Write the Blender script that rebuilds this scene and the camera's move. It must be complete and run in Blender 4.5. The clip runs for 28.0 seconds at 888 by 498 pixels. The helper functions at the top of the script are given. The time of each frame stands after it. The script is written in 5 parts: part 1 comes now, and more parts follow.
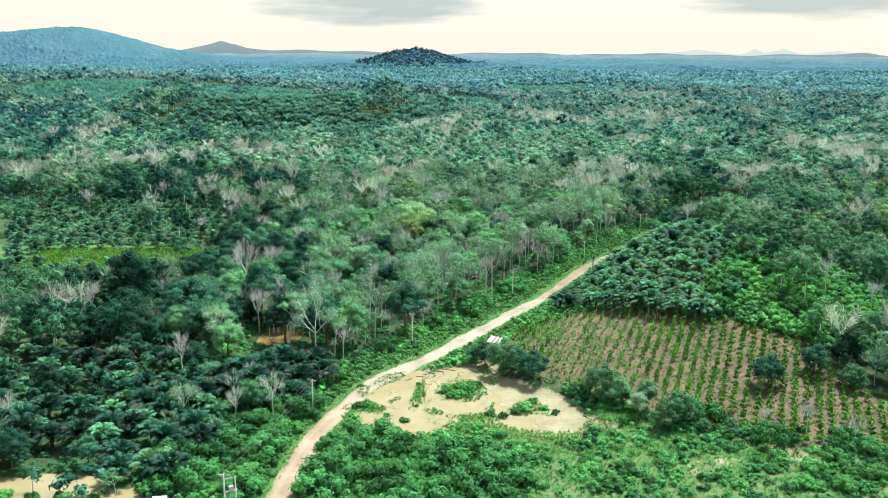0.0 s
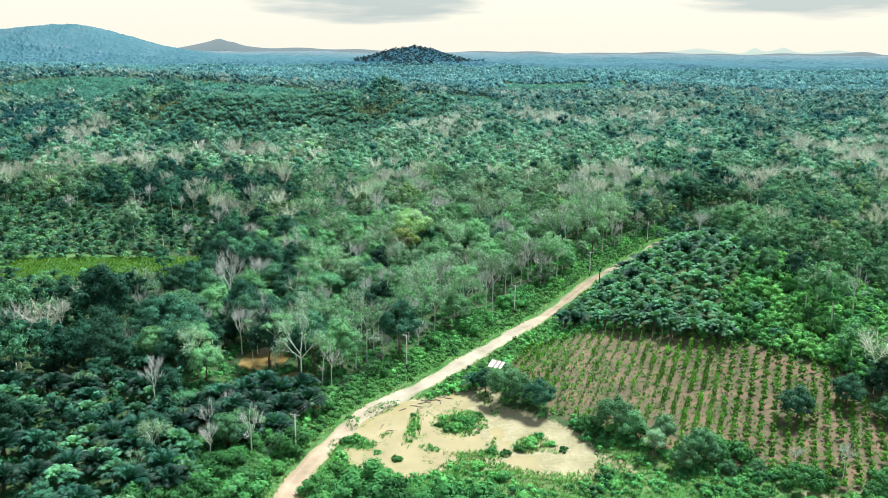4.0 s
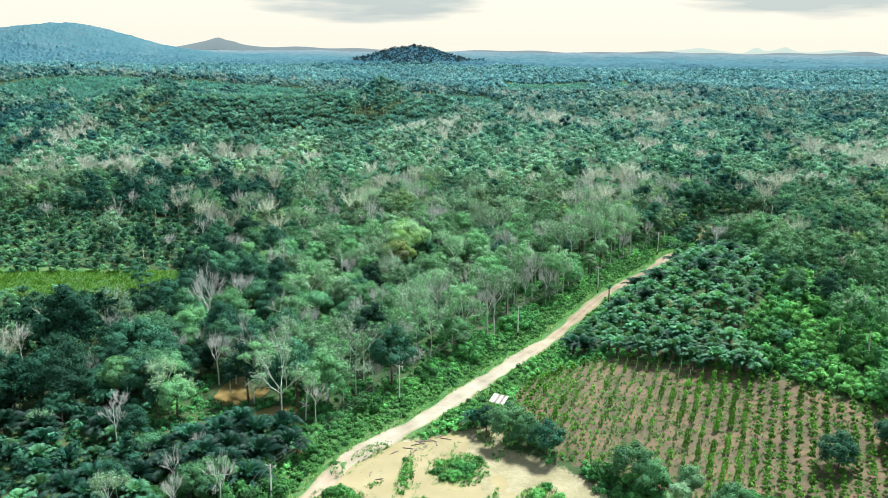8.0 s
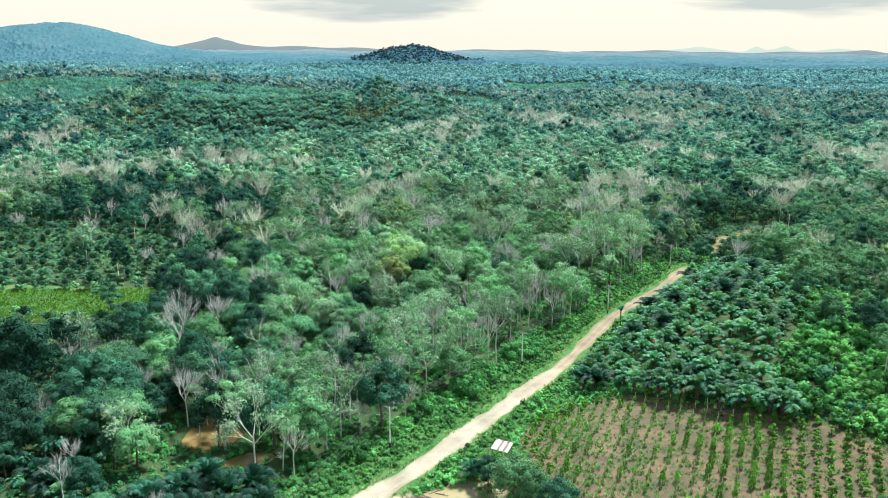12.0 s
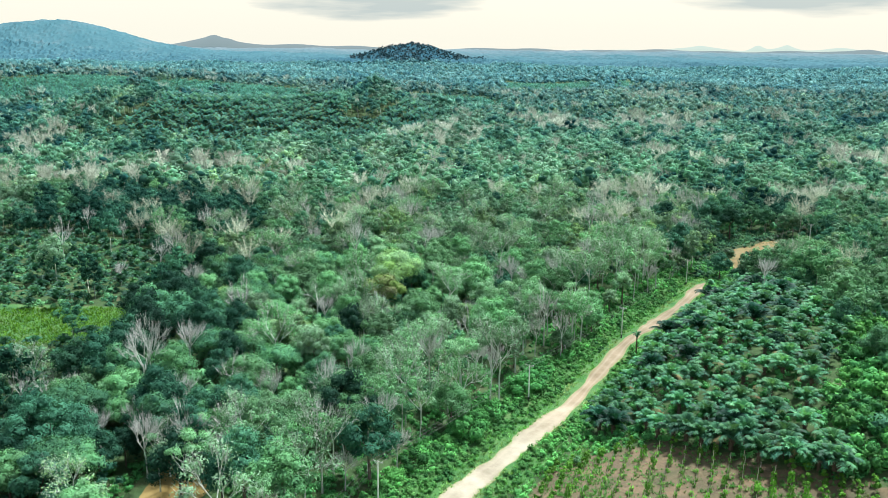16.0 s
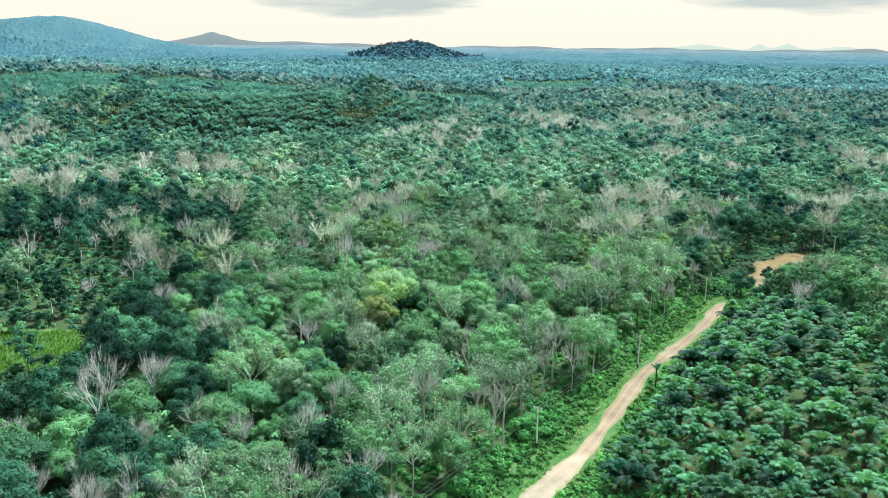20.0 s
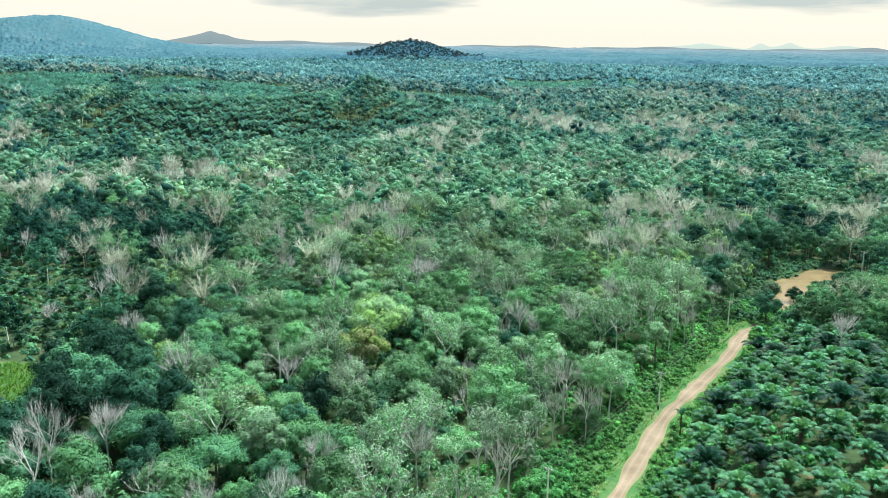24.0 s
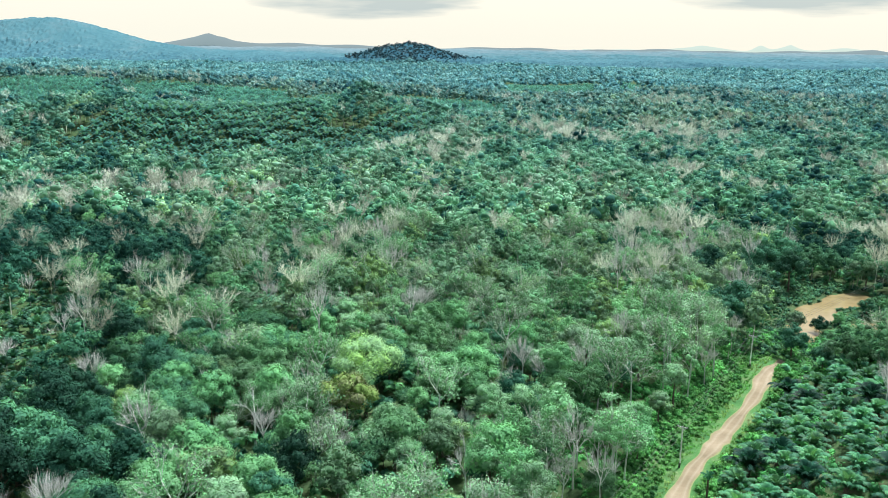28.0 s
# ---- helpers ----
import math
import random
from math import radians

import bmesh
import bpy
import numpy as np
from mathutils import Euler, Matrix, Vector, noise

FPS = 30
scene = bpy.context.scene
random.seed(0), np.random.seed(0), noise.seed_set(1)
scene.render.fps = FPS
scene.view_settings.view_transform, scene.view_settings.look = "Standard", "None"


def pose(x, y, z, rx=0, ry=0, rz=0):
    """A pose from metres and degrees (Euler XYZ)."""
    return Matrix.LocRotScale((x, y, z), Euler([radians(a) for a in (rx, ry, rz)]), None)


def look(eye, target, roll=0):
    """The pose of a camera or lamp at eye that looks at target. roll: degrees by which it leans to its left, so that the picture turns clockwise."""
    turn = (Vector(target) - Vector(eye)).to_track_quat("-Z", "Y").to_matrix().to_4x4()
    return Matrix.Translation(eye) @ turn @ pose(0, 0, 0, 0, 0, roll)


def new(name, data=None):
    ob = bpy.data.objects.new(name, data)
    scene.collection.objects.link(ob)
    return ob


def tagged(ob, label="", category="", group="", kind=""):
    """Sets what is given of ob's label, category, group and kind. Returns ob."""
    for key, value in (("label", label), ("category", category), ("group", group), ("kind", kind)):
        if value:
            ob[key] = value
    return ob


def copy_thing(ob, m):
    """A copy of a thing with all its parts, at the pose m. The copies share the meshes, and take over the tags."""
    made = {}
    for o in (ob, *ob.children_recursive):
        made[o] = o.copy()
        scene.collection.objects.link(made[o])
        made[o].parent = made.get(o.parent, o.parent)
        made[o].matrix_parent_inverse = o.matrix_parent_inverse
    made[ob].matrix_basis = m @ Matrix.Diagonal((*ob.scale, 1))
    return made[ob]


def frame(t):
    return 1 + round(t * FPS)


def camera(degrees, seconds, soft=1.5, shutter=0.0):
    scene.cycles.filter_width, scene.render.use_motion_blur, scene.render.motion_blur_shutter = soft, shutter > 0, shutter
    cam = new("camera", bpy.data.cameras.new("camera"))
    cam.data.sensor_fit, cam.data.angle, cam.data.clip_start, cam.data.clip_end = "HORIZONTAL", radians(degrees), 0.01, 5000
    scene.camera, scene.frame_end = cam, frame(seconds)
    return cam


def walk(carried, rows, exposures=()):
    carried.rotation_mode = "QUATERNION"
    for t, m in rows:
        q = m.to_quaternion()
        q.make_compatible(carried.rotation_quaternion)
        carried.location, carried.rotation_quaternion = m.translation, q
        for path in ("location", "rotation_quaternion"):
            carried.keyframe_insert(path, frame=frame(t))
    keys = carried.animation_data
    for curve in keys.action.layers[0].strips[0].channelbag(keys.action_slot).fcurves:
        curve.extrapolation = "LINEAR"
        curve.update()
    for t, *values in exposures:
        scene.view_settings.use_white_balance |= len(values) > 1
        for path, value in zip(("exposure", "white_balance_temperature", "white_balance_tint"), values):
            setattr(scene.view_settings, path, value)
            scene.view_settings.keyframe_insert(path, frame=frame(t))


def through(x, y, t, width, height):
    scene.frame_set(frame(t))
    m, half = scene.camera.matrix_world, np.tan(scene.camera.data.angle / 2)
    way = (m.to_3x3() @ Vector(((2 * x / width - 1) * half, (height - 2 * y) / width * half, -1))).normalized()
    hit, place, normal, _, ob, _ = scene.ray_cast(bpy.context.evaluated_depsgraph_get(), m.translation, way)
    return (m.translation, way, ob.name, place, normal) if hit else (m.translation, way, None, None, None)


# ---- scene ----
cam = camera(55.5, 28.0, soft=0.5)
PATH = [
    (0, (1.925, -22.235, 85.450), (1.838, -20.293, 84.980), 0.3),
    (3, (1.479, -7.991, 85.634), (1.395, -6.050, 85.161), 0.4),
    (8, (1.096, 19.103, 85.960), (1.013, 21.044, 85.484), 0.5),
    (11, (0.877, 37.075, 86.035), (0.796, 39.015, 85.558), 0.4),
    (17, (-0.073, 74.726, 85.682), (-0.152, 76.665, 85.200), 0.6),
    (20, (-0.562, 94.076, 85.562), (-0.639, 96.015, 85.076), 0.7),
    (25, (-0.837, 126.033, 86.167), (-0.914, 127.971, 85.679), 0.7),
    (28, (-0.870, 143.369, 87.895), (-0.945, 145.309, 87.411), 0.7),
]
walk(cam, [(t, look(eye, target, roll)) for t, eye, target, roll in PATH])

# ---- light: a bright overcast noon, the sun veiled ahead of the camera ----
SUN_EL, SUN_AZ = 62.0, 38.0          # degrees above the horizon, degrees right of +y
world = bpy.data.worlds.new("overcast_sky")
scene.world = world
world.use_nodes = True
wt = world.node_tree
wt.nodes.clear()


def wn(kind, **kw):
    n = wt.nodes.new(kind)
    for k, v in kw.items():
        if k == "op":
            n.operation = v
    return n


def wmath(op, a, b=None, clamp=False):
    n = wt.nodes.new("ShaderNodeMath")
    n.operation, n.use_clamp = op, clamp
    for i, v in enumerate((a, b)):
        if v is None:
            continue
        if isinstance(v, (int, float)):
            n.inputs[i].default_value = v
        else:
            wt.links.new(v, n.inputs[i])
    return n.outputs[0]


w_out = wn("ShaderNodeOutputWorld")
w_bg = wn("ShaderNodeBackground")
w_sky = wn("ShaderNodeTexSky")
w_sky.sky_type, w_sky.sun_disc = "NISHITA", False
w_sky.sun_elevation, w_sky.sun_rotation = radians(SUN_EL), radians(SUN_AZ)
w_sky.dust_density, w_sky.air_density = 4.0, 1.5
w_co = wn("ShaderNodeTexCoord")
w_sep = wn("ShaderNodeSeparateXYZ")
wt.links.new(w_co.outputs["Generated"], w_sep.inputs[0])
X, Y, Z = w_sep.outputs
# cloud veil: cream at the horizon, dimmed overhead, unseen, to deepen the shade
veil = wn("ShaderNodeValToRGB")
veil.color_ramp.elements[0].position, veil.color_ramp.elements[0].color = 0.0, (0.97, 0.945, 0.82, 1)
_mid = veil.color_ramp.elements.new(0.15)
_mid.color = (0.98, 0.97, 0.87, 1)
veil.color_ramp.elements[2].position, veil.color_ramp.elements[2].color = 0.6, (0.36, 0.48, 0.64, 1)
wt.links.new(Z, veil.inputs[0])
# grey cloud bellies: streaks in azimuth and elevation
az = wmath("ARCTAN2", X, Y)
mapv = wn("ShaderNodeCombineXYZ")
wt.links.new(wmath("MULTIPLY", az, 7.5), mapv.inputs[0])
wt.links.new(wmath("MULTIPLY", Z, 63.0), mapv.inputs[1])
w_noise = wn("ShaderNodeTexNoise")
w_noise.inputs["Scale"].default_value = 1.0
w_noise.inputs["Detail"].default_value = 5.0
wt.links.new(mapv.outputs[0], w_noise.inputs["Vector"])
puff = wmath("SUBTRACT", w_noise.outputs[0], 0.5)


def belly(a0, wa, z0, wz):
    da = wmath("DIVIDE", wmath("SUBTRACT", az, a0), wa)
    dz = wmath("DIVIDE", wmath("SUBTRACT", Z, z0), wz)
    r = wmath("ADD", wmath("MULTIPLY", da, da), wmath("MULTIPLY", dz, dz))
    r = wmath("ADD", r, wmath("MULTIPLY", puff, 2.6))
    return wmath("SUBTRACT", 1.0, r, True)


bell = wmath("MULTIPLY", wmath("MAXIMUM", belly(-0.127, 0.133, 0.044, 0.023), belly(0.366, 0.173, 0.052, 0.023)), 1.35, True)
high = wmath("MULTIPLY", wmath("SUBTRACT", wmath("ADD", puff, Z), 0.30, True), 1.0, True)
bell = wmath("MAXIMUM", wmath("MULTIPLY", bell, 0.95), wmath("MULTIPLY", high, 0.5))
w_cl = wn("ShaderNodeMix")
w_cl.data_type = "RGBA"
wt.links.new(bell, w_cl.inputs["Factor"])
wt.links.new(veil.outputs[0], w_cl.inputs["A"])
w_cl.inputs["B"].default_value = (0.50, 0.59, 0.60, 1)
w_mix = wn("ShaderNodeMix")
w_mix.data_type, w_mix.blend_type = "RGBA", "ADD"
w_mix.inputs["Factor"].default_value = 0.03
wt.links.new(w_cl.outputs["Result"], w_mix.inputs["A"])
wt.links.new(w_sky.outputs[0], w_mix.inputs["B"])
wt.links.new(w_mix.outputs["Result"], w_bg.inputs[0])
w_bg.inputs[1].default_value = 1.0
wt.links.new(w_bg.outputs[0], w_out.inputs[0])

sun = new("sun", bpy.data.lights.new("sun", "SUN"))
sun.data.energy, sun.data.angle, sun.data.color = 10.4, radians(8), (0.945, 0.968, 1.0)
_el, _az = radians(SUN_EL), radians(SUN_AZ)
sun.matrix_world = look((0, 0, 300), (-300 * math.cos(_el) * math.sin(_az), -300 * math.cos(_el) * math.cos(_az), 300 - 300 * math.sin(_el)))


# ---- materials ----
class Mat:
    """A small node-graph helper round one Principled material."""

    def __init__(self, name, rough=0.6, spec=0.3):
        self.m = bpy.data.materials.new(name)
        self.m.use_nodes = True
        self.t = self.m.node_tree
        self.b = self.t.nodes["Principled BSDF"]
        self.b.inputs["Roughness"].default_value = rough
        self.b.inputs["Specular IOR Level"].default_value = spec
        self.out = self.t.nodes["Material Output"]

    def n(self, kind):
        return self.t.nodes.new(kind)

    def link(self, a, b):
        self.t.links.new(a, b)

    def math(self, op, a, b=None, clamp=False):
        n = self.n("ShaderNodeMath")
        n.operation, n.use_clamp = op, clamp
        for i, v in enumerate((a, b)):
            if v is None:
                continue
            if isinstance(v, (int, float)):
                n.inputs[i].default_value = v
            else:
                self.link(v, n.inputs[i])
        return n.outputs[0]

    def noise(self, scale, detail=4.0, rough=0.55, stretch=None):
        co = self.n("ShaderNodeTexCoord").outputs["Object"]
        if stretch:
            mp = self.n("ShaderNodeMapping")
            mp.inputs["Scale"].default_value = stretch
            self.link(co, mp.inputs[0])
            co = mp.outputs[0]
        n = self.n("ShaderNodeTexNoise")
        n.inputs["Scale"].default_value, n.inputs["Detail"].default_value, n.inputs["Roughness"].default_value = scale, detail, rough
        self.link(co, n.inputs["Vector"])
        return n.outputs[0]

    def attr(self, name):
        n = self.n("ShaderNodeAttribute")
        n.attribute_name = name
        return n.outputs["Fac"]

    def ramp(self, fac, stops):
        n = self.n("ShaderNodeValToRGB")
        e = n.color_ramp.elements
        while len(e) < len(stops):
            e.new(0.5)
        for el, (p, c) in zip(e, stops):
            el.position, el.color = p, (*c, 1)
        self.link(fac, n.inputs[0])
        return n.outputs[0]

    def mix(self, fac, a, b, mode="MIX"):
        n = self.n("ShaderNodeMix")
        n.data_type, n.blend_type = "RGBA", mode
        for v, k in ((fac, "Factor"), (a, "A"), (b, "B")):
            if isinstance(v, (int, float)):
                n.inputs[k].default_value = v
            elif isinstance(v, tuple):
                n.inputs[k].default_value = (*v, 1)
            else:
                self.link(v, n.inputs[k])
        return n.outputs["Result"]

    def base(self, col):
        self.link(col, self.b.inputs["Base Color"])
        return self

    def bump(self, h, strength=0.5, dist=0.1):
        n = self.n("ShaderNodeBump")
        n.inputs["Strength"].default_value, n.inputs["Distance"].default_value = strength, dist
        self.link(h, n.inputs["Height"])
        self.link(n.outputs[0], self.b.inputs["Normal"])
        return self


def leaf_material(name, stops, spread=0.10, island=True, through=0.24, rough=0.75, spec=0.10, grain=0.75, vary=0.34, glow=(1.15, 1.2, 0.7), mottle=1.5, haze_stops=None):
    k = Mat(name, rough, spec)
    h = k.attr("hue")
    oi = k.n("ShaderNodeObjectInfo")
    h = k.math("ADD", h, k.math("MULTIPLY", k.math("SUBTRACT", oi.outputs["Random"], 0.5), spread))
    geo = k.n("ShaderNodeNewGeometry")
    if island:
        h = k.math("ADD", h, k.math("MULTIPLY", k.math("SUBTRACT", geo.outputs["Random Per Island"], 0.5), 0.03))
    col = k.ramp(h, stops)
    if haze_stops:                                # distance haze put into the leaf colour, stronger with y
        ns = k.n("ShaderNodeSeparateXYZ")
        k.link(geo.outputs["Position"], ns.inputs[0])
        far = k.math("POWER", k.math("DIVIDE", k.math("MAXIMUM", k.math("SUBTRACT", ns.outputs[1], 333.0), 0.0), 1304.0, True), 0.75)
        col = k.mix(far, col, k.ramp(h, haze_stops))
    if island:
        v = k.math("ADD", 1.0 - vary / 2, k.math("MULTIPLY", geo.outputs["Random Per Island"], vary))
        tex = k.noise(grain, 2.0, 0.55)
        v = k.math("MULTIPLY", v, k.math("ADD", 1.0 - mottle / 2, k.math("MULTIPLY", tex, mottle), True))
        k.bump(tex, 0.3, 0.5 / grain)
    else:
        v = k.math("ADD", 0.55, k.math("MULTIPLY", k.noise(0.35, 5.0, 0.7), 0.9))
    v = k.math("MULTIPLY", v, k.math("ADD", 0.58, k.math("MULTIPLY", k.math("FRACT", k.math("MULTIPLY", oi.outputs["Random"], 7.31)), 0.98)))
    v = k.math("MULTIPLY", v, k.math("ADD", 1.0, k.attr("tone")))
    g = k.n("ShaderNodeCombineColor")
    for i in range(3):
        k.link(v, g.inputs[i])
    col = k.mix(1.0, col, g.outputs[0], "MULTIPLY")
    k.base(col)
    if through:
        tr = k.n("ShaderNodeBsdfTranslucent")
        k.link(k.mix(1.0, col, glow, "MULTIPLY"), tr.inputs[0])
        mx = k.n("ShaderNodeMixShader")
        mx.inputs[0].default_value = through
        k.link(k.b.outputs[0], mx.inputs[1])
        k.link(tr.outputs[0], mx.inputs[2])
        k.link(mx.outputs[0], k.out.inputs[0])
    return k.m


# dark teal green, mid green, fresh green, grey green, lime, rust, pale bare twigs
LEAF_STOPS = [(0.0, (0.013, 0.062, 0.040)), (0.2, (0.044, 0.148, 0.088)), (0.4, (0.112, 0.288, 0.122)), (0.56, (0.178, 0.302, 0.192)),
              (0.68, (0.190, 0.345, 0.105)), (0.76, (0.215, 0.365, 0.095)), (0.85, (0.160, 0.178, 0.088)), (0.965, (0.440, 0.465, 0.390)), (1.0, (0.58, 0.60, 0.52))]
# the same leaf colours with bluish distance haze put into them
HAZED_LEAF_STOPS = [(0.0, (0.018, 0.080, 0.118)), (0.2, (0.044, 0.138, 0.160)), (0.4, (0.096, 0.226, 0.232)), (0.56, (0.158, 0.268, 0.264)),
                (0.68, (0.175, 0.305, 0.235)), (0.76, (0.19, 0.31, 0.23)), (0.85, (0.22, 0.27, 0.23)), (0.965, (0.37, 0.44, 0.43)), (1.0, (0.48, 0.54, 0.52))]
# remote canopy: haze put into the colour, dark teal to pale blue-grey
HAZED_FAR_STOPS = [(0.0, (0.014, 0.050, 0.068)), (0.3, (0.034, 0.084, 0.097)), (0.6, (0.074, 0.104, 0.113)), (1.0, (0.145, 0.172, 0.182))]
M_LEAF = leaf_material("foliage", LEAF_STOPS, vary=0.16, mottle=1.7, grain=0.5)
M_WOODS = leaf_material("woodland_foliage", LEAF_STOPS, through=0.26, rough=0.9, spec=0.04, grain=0.55, vary=0.16, glow=(1.08, 1.15, 0.9), mottle=1.7, haze_stops=HAZED_LEAF_STOPS)
M_CANOPY = leaf_material("far_foliage", HAZED_FAR_STOPS, island=False, through=0, rough=0.95, spec=0.03)
M_PALM = leaf_material("palm_fronds", [(0.0, (0.008, 0.050, 0.031)), (0.25, (0.026, 0.118, 0.070)), (0.5, (0.068, 0.225, 0.108)), (0.8, (0.145, 0.325, 0.140)), (0.95, (0.20, 0.36, 0.13)), (1.0, (0.24, 0.18, 0.08))], spread=0.12, rough=0.6, spec=0.18)
# far palms: bluer than palm_fronds, with distance haze put into the colour
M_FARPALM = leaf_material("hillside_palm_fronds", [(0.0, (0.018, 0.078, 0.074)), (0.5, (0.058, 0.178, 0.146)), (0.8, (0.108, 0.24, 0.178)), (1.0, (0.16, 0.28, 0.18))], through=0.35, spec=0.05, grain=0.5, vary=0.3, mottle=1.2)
M_CROP = leaf_material("vine_leaves", [(0.0, (0.060, 0.19, 0.030)), (0.5, (0.115, 0.31, 0.042)), (1.0, (0.19, 0.37, 0.065))])
M_LIME = leaf_material("lime_grass", [(0.0, (0.07, 0.22, 0.02)), (0.5, (0.14, 0.33, 0.03)), (1.0, (0.24, 0.40, 0.06))])
M_VERGE = leaf_material("creeper_leaves", [(0.0, (0.020, 0.098, 0.038)), (0.28, (0.052, 0.200, 0.060)), (0.5, (0.085, 0.280, 0.075)), (1.0, (0.135, 0.335, 0.090))])
M_GRASS = leaf_material("grass_blades", [(0.0, (0.048, 0.185, 0.046)), (0.5, (0.105, 0.275, 0.070)), (1.0, (0.29, 0.31, 0.145))])


def plain(name, a, b, scale, rough=0.7, bump=0.3, spec=0.25, stretch=None, dist=0.02):
    k = Mat(name, rough, spec)
    n = k.noise(scale, 5.0, 0.6, stretch)
    k.base(k.ramp(n, [(0.3, a), (0.7, b)]))
    k.bump(n, bump, dist)
    return k.m


M_BARK = plain("pale_bark", (0.36, 0.40, 0.35), (0.58, 0.62, 0.55), 1.6, 0.85)
M_BONE = plain("bleached_bark", (0.44, 0.45, 0.42), (0.62, 0.62, 0.57), 1.4, 0.85)
M_BARKD = plain("brown_bark", (0.07, 0.055, 0.04), (0.16, 0.13, 0.10), 2.0, 0.9)
M_PTRUNK = plain("palm_trunk", (0.05, 0.04, 0.03), (0.13, 0.10, 0.07), 5.0, 0.95, 0.8)
M_STAKE = plain("weathered_stake", (0.42, 0.37, 0.28), (0.62, 0.57, 0.46), 3.0, 0.9)
M_CONC = plain("concrete_pole", (0.66, 0.67, 0.63), (0.82, 0.82, 0.77), 2.0, 0.85)
M_STEEL = plain("galvanised_steel", (0.38, 0.39, 0.38), (0.52, 0.53, 0.52), 6.0, 0.5, 0.1, 0.5)
M_INSUL = plain("glazed_insulator", (0.55, 0.54, 0.50), (0.68, 0.67, 0.62), 8.0, 0.25, 0.05, 0.5)
M_WIRE = plain("cable", (0.05, 0.05, 0.05), (0.09, 0.09, 0.09), 5.0, 0.6)
M_DARK = plain("tarred_foot", (0.03, 0.03, 0.03), (0.06, 0.055, 0.05), 5.0, 0.8)
M_ROOF = plain("zinc_sheet", (0.62, 0.63, 0.60), (0.82, 0.82, 0.78), 1.2, 0.45, 0.1, 0.5)
M_RUST = plain("rusted_zinc_sheet", (0.20, 0.14, 0.10), (0.42, 0.36, 0.30), 1.5, 0.75)
M_PLANK = plain("grey_plank", (0.16, 0.12, 0.08), (0.30, 0.25, 0.19), 4.0, 0.9)
M_LOG = plain("driftwood", (0.13, 0.10, 0.08), (0.28, 0.24, 0.20), 3.0, 0.9)

k = Mat("muddy_water", 0.12, 0.5)
n1 = k.noise(0.09, 3.0)
k.base(k.ramp(n1, [(0.3, (0.235, 0.200, 0.096)), (0.7, (0.310, 0.265, 0.138))]))
k.bump(k.noise(1.6, 3.0), 0.06, 0.03)
M_WATER = k.m
k = Mat("brown_swamp_water", 0.14, 0.5)
k.base(k.ramp(k.noise(0.2, 3.0), [(0.3, (0.17, 0.120, 0.040)), (0.7, (0.25, 0.185, 0.070))]))
k.bump(k.noise(1.6, 3.0), 0.06, 0.03)
M_SWAMP = k.m

k = Mat("open_ground", 0.95, 0.15)
fine, mid, big = k.noise(1.1, 6.0, 0.65), k.noise(0.16, 5.0, 0.6), k.noise(0.03, 4.0)
floor_c = k.ramp(mid, [(0.3, (0.028, 0.050, 0.022)), (0.55, (0.045, 0.085, 0.030)), (0.75, (0.085, 0.075, 0.045))])
grass_c = k.ramp(mid, [(0.3, (0.030, 0.100, 0.030)), (0.5, (0.055, 0.145, 0.042)), (0.7, (0.105, 0.160, 0.062))])
sand_c = k.ramp(mid, [(0.3, (0.19, 0.172, 0.092)), (0.55, (0.27, 0.245, 0.145)), (0.8, (0.35, 0.322, 0.205))])
sand_c = k.mix(k.math("MULTIPLY", k.math("SUBTRACT", k.noise(0.30, 6.0, 0.7), 0.52), 4.0, True), sand_c, (0.215, 0.215, 0.105))
soil_c = k.ramp(mid, [(0.28, (0.060, 0.070, 0.036)), (0.45, (0.098, 0.084, 0.048)), (0.58, (0.138, 0.104, 0.062)), (0.75, (0.182, 0.112, 0.066))])
mp = k.n("ShaderNodeMapping")
mp.inputs["Rotation"].default_value, mp.inputs["Scale"].default_value = (0, 0, radians(27)), (0.22, 0.85, 1.0)
k.link(k.n("ShaderNodeTexCoord").outputs["Object"], mp.inputs[0])
fur = k.n("ShaderNodeTexNoise")
fur.inputs["Scale"].default_value, fur.inputs["Detail"].default_value = 1.0, 3.0
k.link(mp.outputs[0], fur.inputs["Vector"])
soil_c = k.mix(k.math("MULTIPLY", k.math("SUBTRACT", fur.outputs[0], 0.52), 5.0, True), soil_c, (0.085, 0.068, 0.045))
patch = k.noise(0.42, 6.0, 0.65)
dry = k.math("MULTIPLY", k.math("MULTIPLY", k.math("SUBTRACT", patch, 0.46), 4.0, True), k.attr("dry"), True)
grass_c = k.mix(dry, grass_c, (0.19, 0.185, 0.095))
rag = k.math("MULTIPLY", k.math("SUBTRACT", fine, 0.5), 1.1)


def edge(name):
    return k.math("MULTIPLY", k.math("SUBTRACT", k.math("ADD", k.attr(name), rag), 0.35), 3.2, True)


c = k.mix(edge("grass"), floor_c, grass_c)
c = k.mix(edge("soil"), c, soil_c)
c = k.mix(edge("sand"), c, sand_c)
tone = k.n("ShaderNodeCombineColor")
tv = k.math("ADD", 0.72, k.math("MULTIPLY", fine, 0.56))
for i in range(3):
    k.link(tv, tone.inputs[i])
k.base(k.mix(1.0, c, tone.outputs[0], "MULTIPLY"))
k.bump(fine, 0.7, 0.25)
M_GROUND = k.m

